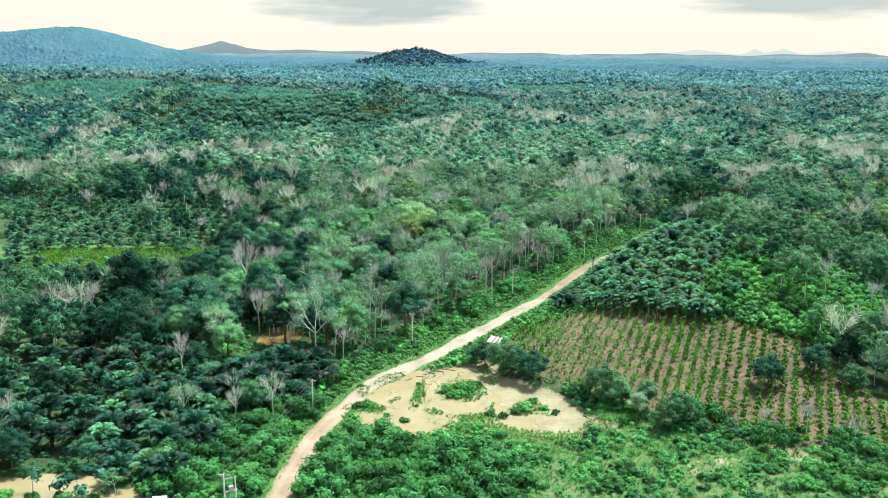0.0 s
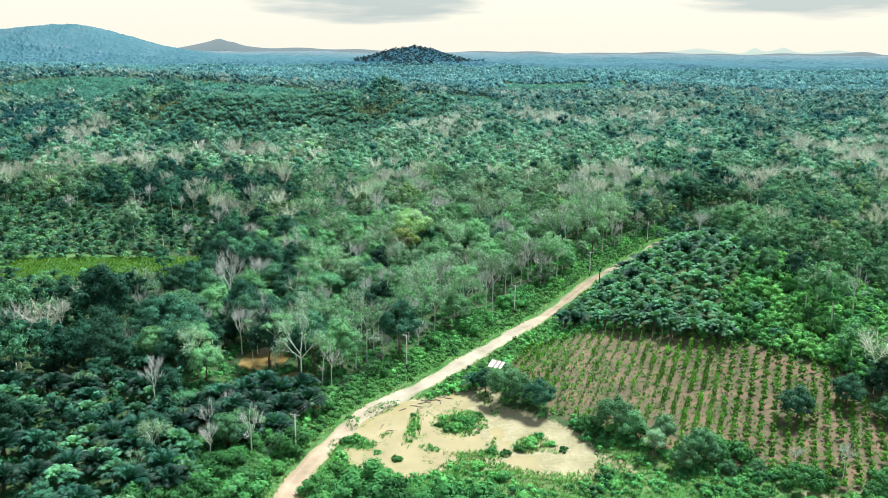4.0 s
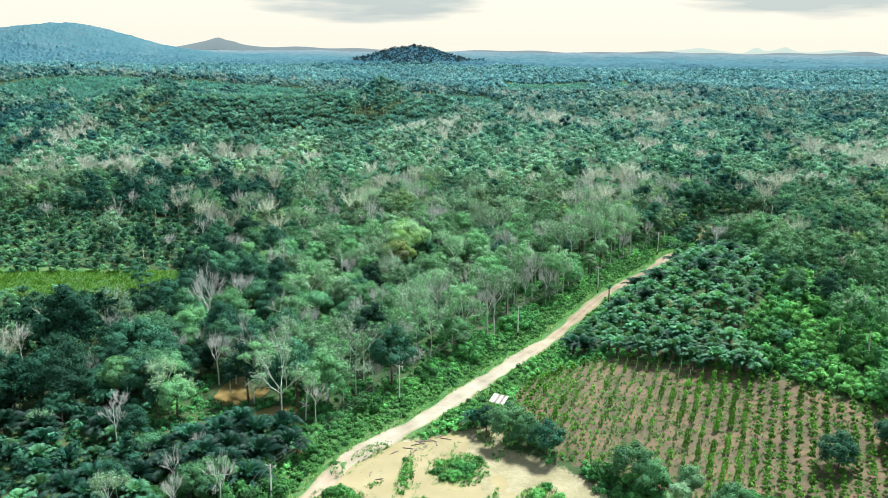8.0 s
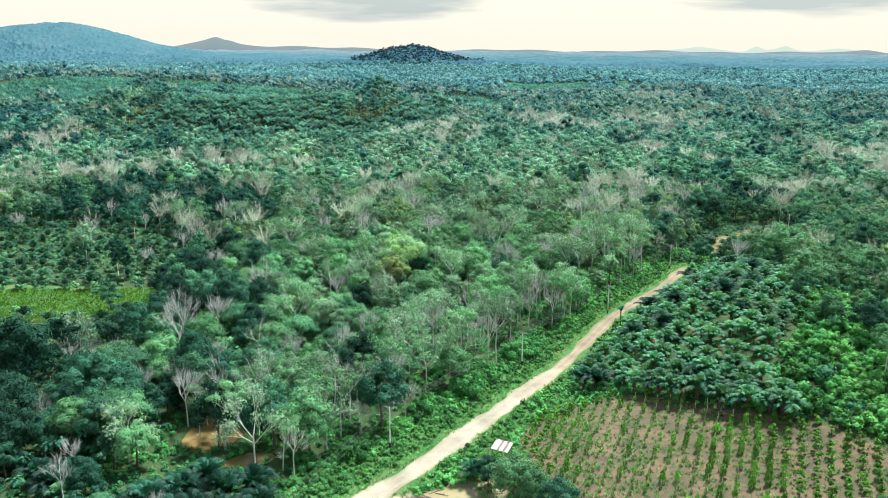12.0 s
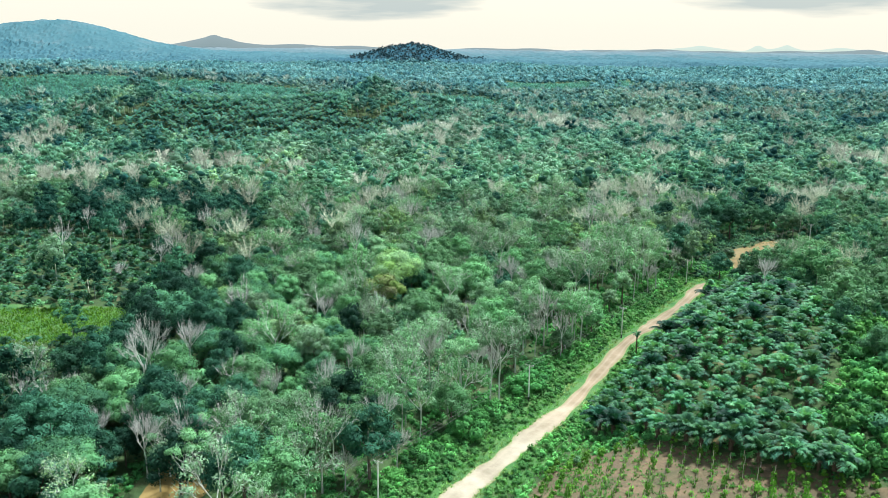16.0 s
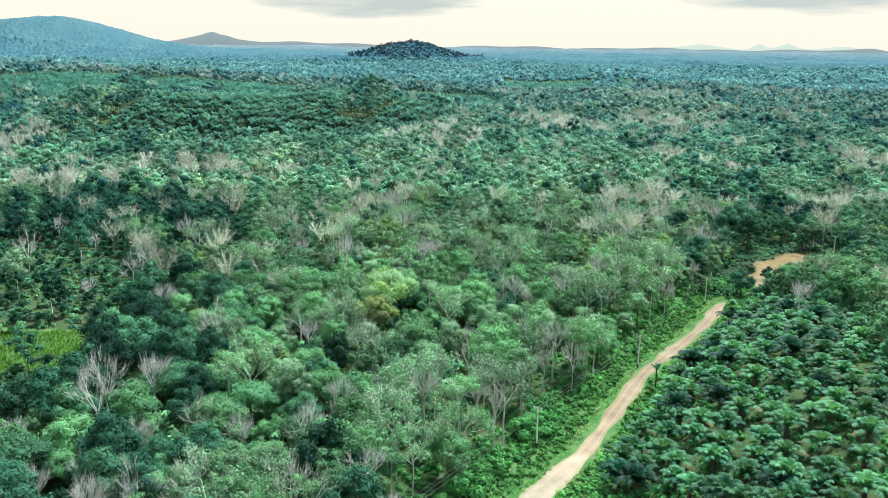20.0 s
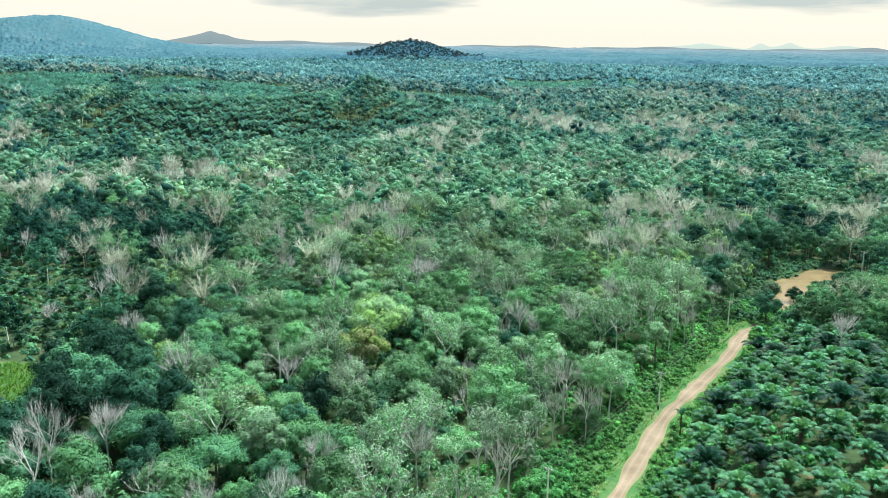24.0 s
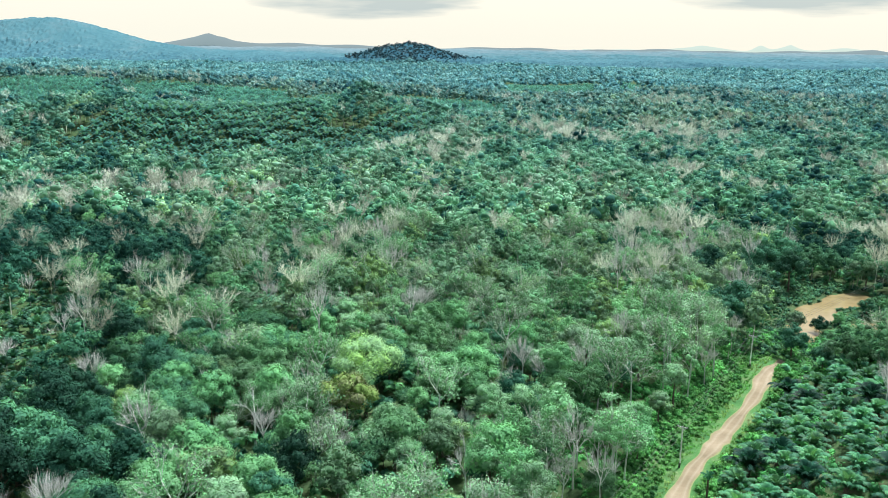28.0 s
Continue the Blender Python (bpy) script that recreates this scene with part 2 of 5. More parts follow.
k = Mat("dirt_road", 0.92, 0.2)
across, along = k.attr("across"), k.attr("along")
mid, fine = k.noise(0.12, 5.0, 0.6), k.noise(1.4, 6.0, 0.65)
pale = k.ramp(mid, [(0.3, (0.190, 0.165, 0.115)), (0.5, (0.285, 0.255, 0.185)), (0.7, (0.38, 0.35, 0.27))])
red = k.ramp(mid, [(0.3, (0.195, 0.145, 0.088)), (0.55, (0.285, 0.220, 0.143)), (0.75, (0.36, 0.295, 0.205))])
c = k.mix(k.ramp(along, [(0.284, (1, 1, 1)), (0.40, (0, 0, 0)), (0.57, (0, 0, 0)), (0.65, (0.9, 0.9, 0.9))]), pale, red)
brown = k.ramp(mid, [(0.3, (0.125, 0.098, 0.058)), (0.55, (0.185, 0.145, 0.092)), (0.75, (0.25, 0.20, 0.135))])
c = k.mix(k.ramp(along, [(0.62, (0, 0, 0)), (0.70, (0.85, 0.85, 0.85))]), c, brown)
rut = k.math("ABSOLUTE", k.math("SUBTRACT", k.math("ABSOLUTE", across), 0.45))
rut = k.math("SUBTRACT", 1.0, k.math("MULTIPLY", rut, 4.0), True)
c = k.mix(k.math("MULTIPLY", rut, 0.26), c, (0.36, 0.32, 0.24))
ed = k.math("MULTIPLY", k.math("SUBTRACT", k.math("ADD", k.math("ABSOLUTE", across), k.math("MULTIPLY", k.math("SUBTRACT", fine, 0.5), 0.9)), 0.78), 4.0, True)
c = k.mix(ed, c, (0.17, 0.20, 0.075))
k.base(c)
k.bump(k.math("ADD", fine, k.math("MULTIPLY", rut, -0.6)), 0.5, 0.12)
M_ROAD = k.m


# backdrop surface that glows by itself, its haze put into the colour
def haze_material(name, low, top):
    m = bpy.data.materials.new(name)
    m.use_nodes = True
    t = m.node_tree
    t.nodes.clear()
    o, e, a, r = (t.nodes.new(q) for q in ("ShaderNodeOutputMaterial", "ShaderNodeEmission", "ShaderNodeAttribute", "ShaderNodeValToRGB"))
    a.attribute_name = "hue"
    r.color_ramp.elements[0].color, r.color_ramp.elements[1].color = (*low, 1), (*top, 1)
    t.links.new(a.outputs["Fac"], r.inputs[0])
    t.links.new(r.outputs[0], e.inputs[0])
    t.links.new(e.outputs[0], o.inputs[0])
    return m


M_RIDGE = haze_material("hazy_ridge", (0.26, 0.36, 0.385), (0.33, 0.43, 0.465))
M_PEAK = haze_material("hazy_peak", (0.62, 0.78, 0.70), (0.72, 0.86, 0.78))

# ---- mesh helpers ----
rng = np.random.default_rng(7)


def mesh_np(name, verts, polys, material, smooth=False, **attrs):
    """A mesh from arrays: verts (n, 3), polys a list of (m, 3) or (m, 4) index arrays, attrs float values a vertex."""
    verts = np.asarray(verts, np.float32)
    polys = [np.asarray(p, np.int32) for p in polys if len(p)]
    me = bpy.data.meshes.new(name)
    me.vertices.add(len(verts))
    me.vertices.foreach_set("co", verts.ravel())
    loops = np.concatenate([p.ravel() for p in polys])
    total = np.concatenate([np.full(len(p), p.shape[1], np.int32) for p in polys])
    me.loops.add(len(loops))
    me.loops.foreach_set("vertex_index", loops)
    me.polygons.add(len(total))
    me.polygons.foreach_set("loop_start", np.concatenate([[0], np.cumsum(total)[:-1]]).astype(np.int32))
    me.polygons.foreach_set("loop_total", total)
    me.polygons.foreach_set("use_smooth", np.full(len(total), smooth, bool))
    for key, v in attrs.items():
        at = me.attributes.new(key, "FLOAT", "POINT")
        at.data.foreach_set("value", np.broadcast_to(np.asarray(v, np.float32), (len(verts),)).copy())
    me.materials.append(material)
    me.update(calc_edges=True)
    return me


class Geo:
    """Collects vertices and faces of one mesh."""

    def __init__(self):
        self.v, self.q, self.t, self.h, self.o, self.c = [], [], [], [], [], 0

    def add(self, v, q=(), t=(), hue=0.0, tone=0.0):
        v = np.asarray(v, float).reshape(-1, 3)
        if len(q):
            self.q.append(np.asarray(q) + self.c)
        if len(t):
            self.t.append(np.asarray(t) + self.c)
        self.v.append(v)
        self.h.append(np.broadcast_to(np.asarray(hue, float), (len(v),)))
        self.o.append(np.broadcast_to(np.asarray(tone, float), (len(v),)))
        self.c += len(v)
        return self

    def arrays(self):
        q = np.concatenate(self.q) if self.q else np.zeros((0, 4), int)
        t = np.concatenate(self.t) if self.t else np.zeros((0, 3), int)
        return np.concatenate(self.v), q, t, np.concatenate(self.h)

    def mesh(self, name, material, smooth=False):
        v, q, t, h = self.arrays()
        return mesh_np(name, v, [q, t], material, smooth, hue=h, tone=np.concatenate(self.o))


def part(name, me, parent, label=""):
    """Links a mesh as one part under a thing or a part."""
    ob = new(name, me)
    ob.parent = parent
    return tagged(ob, label)


def thing(name, label, category, group="", m=None, kind=""):
    ob = new(name)
    ob.empty_display_size = 0.5
    if m is not None:
        ob.matrix_basis = m
    return tagged(ob, label, category, group, kind)


def unit(v):
    return v / np.maximum(np.linalg.norm(v, axis=-1, keepdims=True), 1e-9)


def leaf_sprays(p, nrm, size, r, aspect=0.8):
    """One three-cornered leaf spray at each point p, facing about nrm."""
    n = len(p)
    a = unit(np.cross(nrm, r.normal(size=(n, 3))))
    b = np.cross(nrm, a)
    s = (size * r.uniform(0.65, 1.35, n))[:, None]
    v = np.stack([p - a * s * 0.45 - b * s * aspect * 0.5, p - a * s * 0.45 + b * s * aspect * 0.5, p + a * s * 0.65 - nrm * s * 0.2], 1).reshape(-1, 3)
    return v, np.arange(3 * n).reshape(n, 3)


_ico = bmesh.new()
bmesh.ops.create_icosphere(_ico, subdivisions=1, radius=1.0)
ICO_V = np.array([v.co[:] for v in _ico.verts])
ICO_T = np.array([[v.index for v in f.verts] for f in _ico.faces])
_ico.free()


OCT_V = np.array([(1, 0, 0), (0, 1, 0), (-1, 0, 0), (0, -1, 0), (0, 0, 1), (0, 0, -1)], float)
OCT_T = np.array([(0, 1, 4), (1, 2, 4), (2, 3, 4), (3, 0, 4), (1, 0, 5), (2, 1, 5), (3, 2, 5), (0, 3, 5)])


def crown(r, R, H, z0, lumps, leaves, size, hue, core=0.70, gap=0.0, flat=0.0, loose=0.15):
    """A crown of leafy lumps: radius R, height H, its underside at z0. Returns a Geo."""
    g = Geo()
    ga = np.pi * (3 - 5 ** 0.5)
    per = max(3, leaves // lumps)
    for i in range(lumps):
        u = (i + 0.5) / lumps
        el = 1.0 - 1.5 * u
        ring = np.sqrt(max(0.05, 1 - el * el))
        a = i * ga + r.uniform(-0.5, 0.5)
        k = r.uniform(0.30, 0.92)
        c = np.array([np.cos(a) * ring * R * k, np.sin(a) * ring * R * k, z0 + H * (0.48 + (0.34 - 0.2 * flat) * el * r.uniform(0.7, 1.2))])
        lr = R * r.uniform(0.22, 0.48) * (1.0 if lumps > 6 else 1.2 if lumps > 3 else 1.45)
        hh = hue + r.uniform(-0.04, 0.04)
        sq = np.array([1.0, 1.0, 0.78 - 0.25 * flat])
        if core:
            cv, ct = (ICO_V, ICO_T) if lumps > 3 or core > 0.72 else (OCT_V, OCT_T)
            # core lower in hue: shade inside the crown put into its colour
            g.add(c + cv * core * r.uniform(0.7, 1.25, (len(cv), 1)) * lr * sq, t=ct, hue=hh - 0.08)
        if leaves > 500:                      # the inner leaves, in broad sprays, a little darker like the core
            d = unit(r.normal(size=(per // 4, 3)) + np.array([np.cos(a) * 0.4, np.sin(a) * 0.4, 0.55]))
            v, q = leaf_sprays(c + d * sq * lr * r.uniform(0.62, 0.9, (len(d), 1)), unit(d + r.normal(size=d.shape) * loose), size * 2.0, r)
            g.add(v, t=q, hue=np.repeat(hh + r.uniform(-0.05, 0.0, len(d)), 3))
        d = unit(r.normal(size=(per, 3)) + np.array([np.cos(a) * 0.4, np.sin(a) * 0.4, 0.55]))
        if gap:
            d = d[r.uniform(size=len(d)) > gap]
        p = c + d * sq * lr * r.uniform(0.70, 1.18, (len(d), 1))
        nrm = unit(d + r.normal(size=d.shape) * loose + np.array([0, 0, 0.25]))
        v, q = leaf_sprays(p, nrm, size, r)
        g.add(v, t=q, hue=np.repeat(hh + r.uniform(-0.02, 0.025, len(d)), 3))
    return g


def limb(g, p0, p1, r0, r1, sides=4, hue=0.0):
    p0, p1 = np.asarray(p0, float), np.asarray(p1, float)
    d = unit(p1 - p0)
    a = unit(np.cross(d, [0.31, 0.87, 0.38]))
    b = np.cross(d, a)
    w = np.arange(sides) / sides * 2 * np.pi
    ring = np.cos(w)[:, None] * a + np.sin(w)[:, None] * b
    i = np.arange(sides)
    j = (i + 1) % sides
    g.add(np.concatenate([p0 + ring * r0, p1 + ring * r1]), q=np.stack([i, j, j + sides, i + sides], 1), hue=hue)


def tube(g, pts, radii, sides=5, hue=0.0):
    """One unbroken tapered tube along points."""
    pts = np.asarray(pts, float)
    d = unit(np.gradient(pts, axis=0))
    a = unit(np.cross(d, [0.31, 0.87, 0.38]))
    b = np.cross(d, a)
    w = np.arange(sides) / sides * 2 * np.pi
    ring = pts[:, None] + (np.cos(w)[None, :, None] * a[:, None] + np.sin(w)[None, :, None] * b[:, None]) * np.asarray(radii, float)[:, None, None]
    i = (np.arange(len(pts) - 1)[:, None] * sides + np.arange(sides)[None]).ravel()
    j = (np.arange(len(pts) - 1)[:, None] * sides + (np.arange(sides)[None] + 1) % sides).ravel()
    g.add(ring.reshape(-1, 3), q=np.stack([i, j, j + sides, i + sides], 1), hue=hue)


def stem(g, r, h, r0, r1, lean=0.05, sides=5, segs=4, base=None):
    """A tapered, slightly bowed trunk; returns its top."""
    o = np.zeros(3) if base is None else np.array(base, float)
    off = r.normal(size=2) * lean * h
    u = np.linspace(0, 1, segs + 1)
    pts = o + np.stack([off[0] * u * u, off[1] * u * u, h * u], 1) + np.where(u[:, None] > 0, r.normal(size=(segs + 1, 3)) * [0.04, 0.04, 0], 0)
    rad = r0 + (r1 - r0) * u
    rad[0] *= 1.35
    tube(g, pts, rad, sides)
    return pts[-1]


def branches(g, r, p, d, length, rad, level, last, spread=0.62, tips=None, kids=3):
    q = p + d * length
    limb(g, p, q, rad, rad * 0.62, 4 if level < 2 else 3)
    if level == last:
        if tips is not None:
            tips.append(q)
        return
    for i in range(kids):
        nd = unit(d + r.normal(size=3) * spread + np.array([0, 0, 0.16]))
        branches(g, r, p + d * length * r.uniform(0.6, 1.0), nd, length * r.uniform(0.55, 0.82), max(rad * 0.56, 0.022), level + 1, last, spread, tips, kids)

# ---- the lie of the land ----
def smooth01(v):
    v = np.clip(v, 0, 1)
    return v * v * (3 - 2 * v)


_ph = np.random.default_rng(3).uniform(0, 6.28, (8, 2))
_dr = np.random.default_rng(4).normal(size=(8, 2))
_dr /= np.linalg.norm(_dr, axis=1, keepdims=True)


def swell(x, y, size):
    """Soft noise, about -1 to 1, with hummocks of that size."""
    s = 0
    for i in range(8):
        f = 6.28 / size * (0.55 + 0.23 * i)
        s = s + np.sin((x * _dr[i, 0] + y * _dr[i, 1]) * f + _ph[i, 0] + np.sin((x * _dr[i, 1] - y * _dr[i, 0]) * f * 0.6 + _ph[i, 1])) / (1 + 0.35 * i)
    return s / 3.2


# the dirt road, from the foreground bend to the far pool
ROAD = [(-34, -120), (-36, -20), (-37, 40), (-36, 66), (-34.2, 88), (-32, 104), (-27.5, 116), (-21, 127), (-10.2, 137.2), (0.8, 149.8), (8.8, 158.9), (15.4, 166.8), (26.4, 179.1), (37.0, 194.5), (47.9, 210.3), (57, 220.3), (63, 226.5), (75.4, 240.2), (84, 251.5), (92, 258)]


def spline(pts, n):
    p = np.array(pts, float)
    p = np.vstack([2 * p[0] - p[1], p, 2 * p[-1] - p[-2]])
    out = []
    for i in range(1, len(p) - 2):
        for u in np.linspace(0, 1, n, endpoint=False):
            a, b, c, d = p[i - 1:i + 3]
            out.append(0.5 * (2 * b + (c - a) * u + (2 * a - 5 * b + 4 * c - d) * u * u + (3 * b - a - 3 * c + d) * u ** 3))
    return np.array(out + [p[-2]])


ROAD_LINE = spline(ROAD, 5)


def road_dist(x, y):
    """Distance from the road's middle, positive on its forest side, negative on the field's."""
    x, y = np.asarray(x, float), np.asarray(y, float)
    best, side = np.full(x.shape, 1e9), np.ones(x.shape)
    for a, b in zip(ROAD_LINE[:-1], ROAD_LINE[1:]):
        ab = b - a
        u = np.clip(((x - a[0]) * ab[0] + (y - a[1]) * ab[1]) / (ab @ ab), 0, 1)
        d = np.hypot(x - a[0] - ab[0] * u, y - a[1] - ab[1] * u)
        s = np.where(ab[0] * (y - a[1]) - ab[1] * (x - a[0]) > 0, 1.0, -1.0)
        side, best = np.where(d < best, s, side), np.minimum(d, best)
    return best * side


def oval(x, y, cx, cy, rx, ry, turn=0.0):
    c, s = math.cos(radians(turn)), math.sin(radians(turn))
    u, v = (x - cx) * c + (y - cy) * s, -(x - cx) * s + (y - cy) * c
    return (u / rx) ** 2 + (v / ry) ** 2


POND = ((-10, 118.5, 15.5, 11.5, 35), (9, 119, 22, 8.5, -22), (2, 131, 8, 4.5, 10))
SWAMP = ((-55, 149, 5.6, 6.4, -25), (-44, 140, 5, 2.2, 20))
CREEK = ((-84, 85.5, 13, 3.2, 4), (-66, 84.0, 4, 1.8, 0))
DITCH = ((70.5, 101, 5, 1.8, -20), (30, 110.5, 6, 2, -15))
POOL = ((107, 276.5, 7.5, 4.6, 50), (119, 290, 9, 5.5, 45), (135, 301, 11, 4.6, 25), (129.5, 281, 5.5, 2.8, 25))
ISLE = ((-0.4, 123.3, 6, 4.4, 0), (-10.9, 121.0, 1.7, 6.5, -5), (-19, 127.4, 4.6, 1.5, 38), (-25.3, 121.5, 1.2, 2.2, 20), (-22, 114.8, 4.5, 2.0, -5), (4.5, 112.5, 5, 1.6, 0), (15.5, 116.5, 4.0, 2.4, 30), (-16.5, 118.0, 2.0, 0.9, 30), (-6, 114.0, 2.6, 0.9, -10))
FIELD = ((17.5, 134), (12.5, 144), (13.5, 149), (18, 155), (25, 159.5), (33, 160), (43, 158), (59, 149.5), (72, 145), (82, 139.5), (92, 136), (97, 120), (101, 108), (92, 101), (75, 102.5), (61.5, 107.5), (45, 112), (31, 121), (20, 126))
PALMS = ((26, 162), (34, 163), (44, 160), (60, 151), (68, 147.5), (71, 158), (80, 170), (90, 188), (104, 214), (100, 246), (84, 240), (68, 226), (54, 208), (36, 184))


def inside(x, y, poly):
    x, y = np.asarray(x, float), np.asarray(y, float)
    r = np.zeros(x.shape, bool)
    for (x0, y0), (x1, y1) in zip(poly, poly[1:] + poly[:1]):
        cut = (y0 > y) != (y1 > y)
        r ^= cut & (x < (x1 - x0) * (y - y0) / (y1 - y0 + 1e-12) + x0)
    return r


def near(x, y, ovals, grow=1.0):
    """1 in the middle of the ovals, 0 at their rim and beyond."""
    m = np.zeros(np.shape(x))
    for cx, cy, rx, ry, turn in ovals:
        m = np.maximum(m, 1 - oval(x, y, cx, cy, rx * grow, ry * grow, turn))
    return np.clip(m, 0, 1)


def gauss(x, y, cx, cy, h, sx, sy):
    return h * np.exp(-((x - cx) / sx) ** 2 - ((y - cy) / sy) ** 2)


def height(x, y):
    x, y = np.asarray(x, float), np.asarray(y, float)
    rd = np.abs(road_dist(x, y)) if np.size(x) < 300000 else np.full(x.shape, 99.0)
    off = smooth01((rd - 4) / 20)
    z = gauss(x, y, 86, 180, 18, 46, np.where(y < 180, 53, 72)) * off
    z = z + gauss(x, y, 24, 142, 2.6, 16, 15) * smooth01((rd - 5) / 8)
    z = z + gauss(x, y, -290, 545, 25, 72, 78) + gauss(x, y, -190, 560, 25, 80, 78) + gauss(x, y, -95, 622, 30, 72, 75) + gauss(x, y, -700, 1000, 26, 330, 240)
    z = z + gauss(x, y, -275, 2080, 29, 95, 160) + gauss(x, y, -165, 2080, 29, 92, 160) + gauss(x, y, -235, 2060, 15, 250, 200) + gauss(x, y, 130, 2100, 8, 200, 160)
    z = z + gauss(x, y, -1680, 2540, 118, 330, 300) + gauss(x, y, -2130, 2600, 96, 330, 300) + gauss(x, y, -1150, 2500, 30, 300, 250)
    z = z + smooth01((y - 320) / 600) * 7 * swell(x, y, 420) + smooth01((y - 1500) / 1500) * 9 * swell(x, y, 900)
    z = z * (1 - smooth01(2.2 * near(x, y, ((122, 288, 42, 30, 42),), 1.0)))
    wet = np.maximum.reduce([near(x, y, s, 1.25) for s in (POND, SWAMP, CREEK, DITCH, POOL)])
    z = z - 0.75 * np.minimum(wet * 2.2, 1) + 0.55 * near(x, y, ISLE, 1.2)
    bare = np.clip(1 - rd / 5, 0, 1)
    z = z + (1 - bare) * (0.22 * swell(x, y, 7) + 0.10 * swell(x, y, 2.6)) + 0.12
    return z


def site(x, y, z=0.0):
    """World place of a plan spot: the short grid stretched along the flight line, fitted to the camera's view."""
    u, w = 0.99916 * x + 0.04100 * y, -0.04100 * x + 0.99916 * y
    w = 1.4490 * w - 0.2807 * z
    # beyond 3800 m land is drawn in and raised to keep the camera's view
    k = np.where(w > 3800, (3800 + (w - 3800) * 0.34) / np.maximum(w, 1.0), 1.0)
    u, w, z = u * k, 60 + (w - 60) * k, 86 + (1.0352 * z - 86) * k
    return 0.99916 * u + -0.04100 * w, 0.04100 * u + 0.99916 * w, z


def ground_z(x, y):
    return float(height(np.array([x]), np.array([y]))[0])


def stand(x, y, sink=0.0, turn=0.0):
    """Pose of a thing standing on the ground at a spot of the plan."""
    return pose(*(float(c) for c in site(x, y, ground_z(x, y) - sink)), 0, 0, turn)


def palm_land(x, y):
    """Hillside plantations of oil palm beyond the forest."""
    m = inside(x, y, ((-268, 462), (-205, 450), (-150, 456), (-85, 490), (-30, 545), (-20, 620), (-60, 690), (-200, 700), (-300, 650), (-262, 545)))
    m |= inside(x, y, ((-700, 780), (-420, 640), (-160, 690), (40, 740), (60, 900), (-200, 960), (-600, 980)))
    m |= inside(x, y, ((40, 1050), (330, 1080), (300, 1260), (60, 1250)))
    return m & (swell(x, y, 130) > -0.45)


# ---- ground, road and water ----
def axis(lo, a, b, hi, step, ratio):
    """Grid lines: even between a and b, widening outwards to lo and hi."""
    mid = list(np.arange(a, b + step, step))
    s, up = step, [mid[-1]]
    while up[-1] < hi:
        s *= ratio
        up.append(up[-1] + s)
    s, dn = step, [mid[0]]
    while dn[-1] > lo:
        s *= ratio
        dn.append(dn[-1] - s)
    return np.array(dn[:0:-1] + mid + up[1:])


gx, gy = axis(-4600, -98, 142, 4600, 1.7, 1.11), axis(-500, 80, 300, 4860, 1.7, 1.08)
GX, GY = np.meshgrid(gx, gy)
gz = height(GX, GY)
rd = road_dist(GX, GY)
a_sand = np.maximum(near(GX, GY, POND, 1.25) * 2.4, near(GX, GY, POOL, 1.1) * 0.9)
a_sand = np.maximum(a_sand, np.maximum(near(GX, GY, CREEK, 1.25), near(GX, GY, DITCH, 1.3)) * 2)
a_sand = np.maximum(a_sand, 0.22 * (np.abs(rd) < 2.9)) - 2.2 * near(GX, GY, ISLE, 1.1)
a_sand = a_sand - 1.3 * np.clip(swell(GX, GY, 11) - 0.1, 0, 1) * (GX < 0) * (GY < 140) * (np.abs(rd) > 3.5)
a_sand = a_sand + 0.55 * np.clip(swell(GX, GY, 9) - 0.25, 0, 1) * (GX > -10) * (GX < 62) * (GY < 112) * (GY > 84)
a_sand = a_sand + (0.42 + 0.5 * swell(GX, GY, 5)) * near(GX, GY, ((14, 110.5, 16, 7, -12), (52, 97, 12, 4, 10)), 1.0)
a_soil = np.maximum(1.2 * inside(GX, GY, FIELD), np.maximum(0.3 * near(GX, GY, SWAMP, 1.2), 2 * near(GX, GY, ((39, 211, 2.2, 1.2, 20), (70, 252, 3, 1.5, 0), (-24, 141, 2.5, 1.5, 40), (-28, 133, 2, 1.2, 40)), 1) + near(GX, GY, ((7, 135, 5, 3, -40), (106, 181, 8, 6, 0)), 1) * 2))
a_grass = 1.0 * ((rd > -7 + 2 * swell(GX, GY, 12)) & (rd < 13 + 4 * swell(GX, GY, 15)) & (GY < 262)) + 1.0 * ((GX > -32) & (GX < 100) & (GY < 118) & (GY > 60 + 14 * swell(GX, GY, 30))) * (rd < 0)
a_grass = a_grass + 1.2 * inside(GX, GY, ((-215, 203), (-215, 222), (-108, 224), (-100, 206), (-128, 201))) + 0.4 * np.clip(swell(GX, GY, 160), 0, 1) * ~palm_land(GX, GY) 
ny, nx = GX.shape
ii = (np.arange(ny - 1)[:, None] * nx + np.arange(nx - 1)[None]).ravel()
ground = new("ground", mesh_np("ground", np.stack(site(GX, GY, gz), 2).reshape(-1, 3), [np.stack([ii, ii + 1, ii + nx + 1, ii + nx], 1)], M_GROUND, True,
                               sand=np.clip(a_sand, 0, 1).ravel(), soil=np.clip(a_soil, 0, 1).ravel(), grass=np.clip(a_grass, 0, 1).ravel(), dry=((GX > -8) & (GY < 118) & (rd < 0)).astype(float).ravel()))
tagged(ground, "grassy and sandy open ground with dark forest floor", "ground", kind="structure")

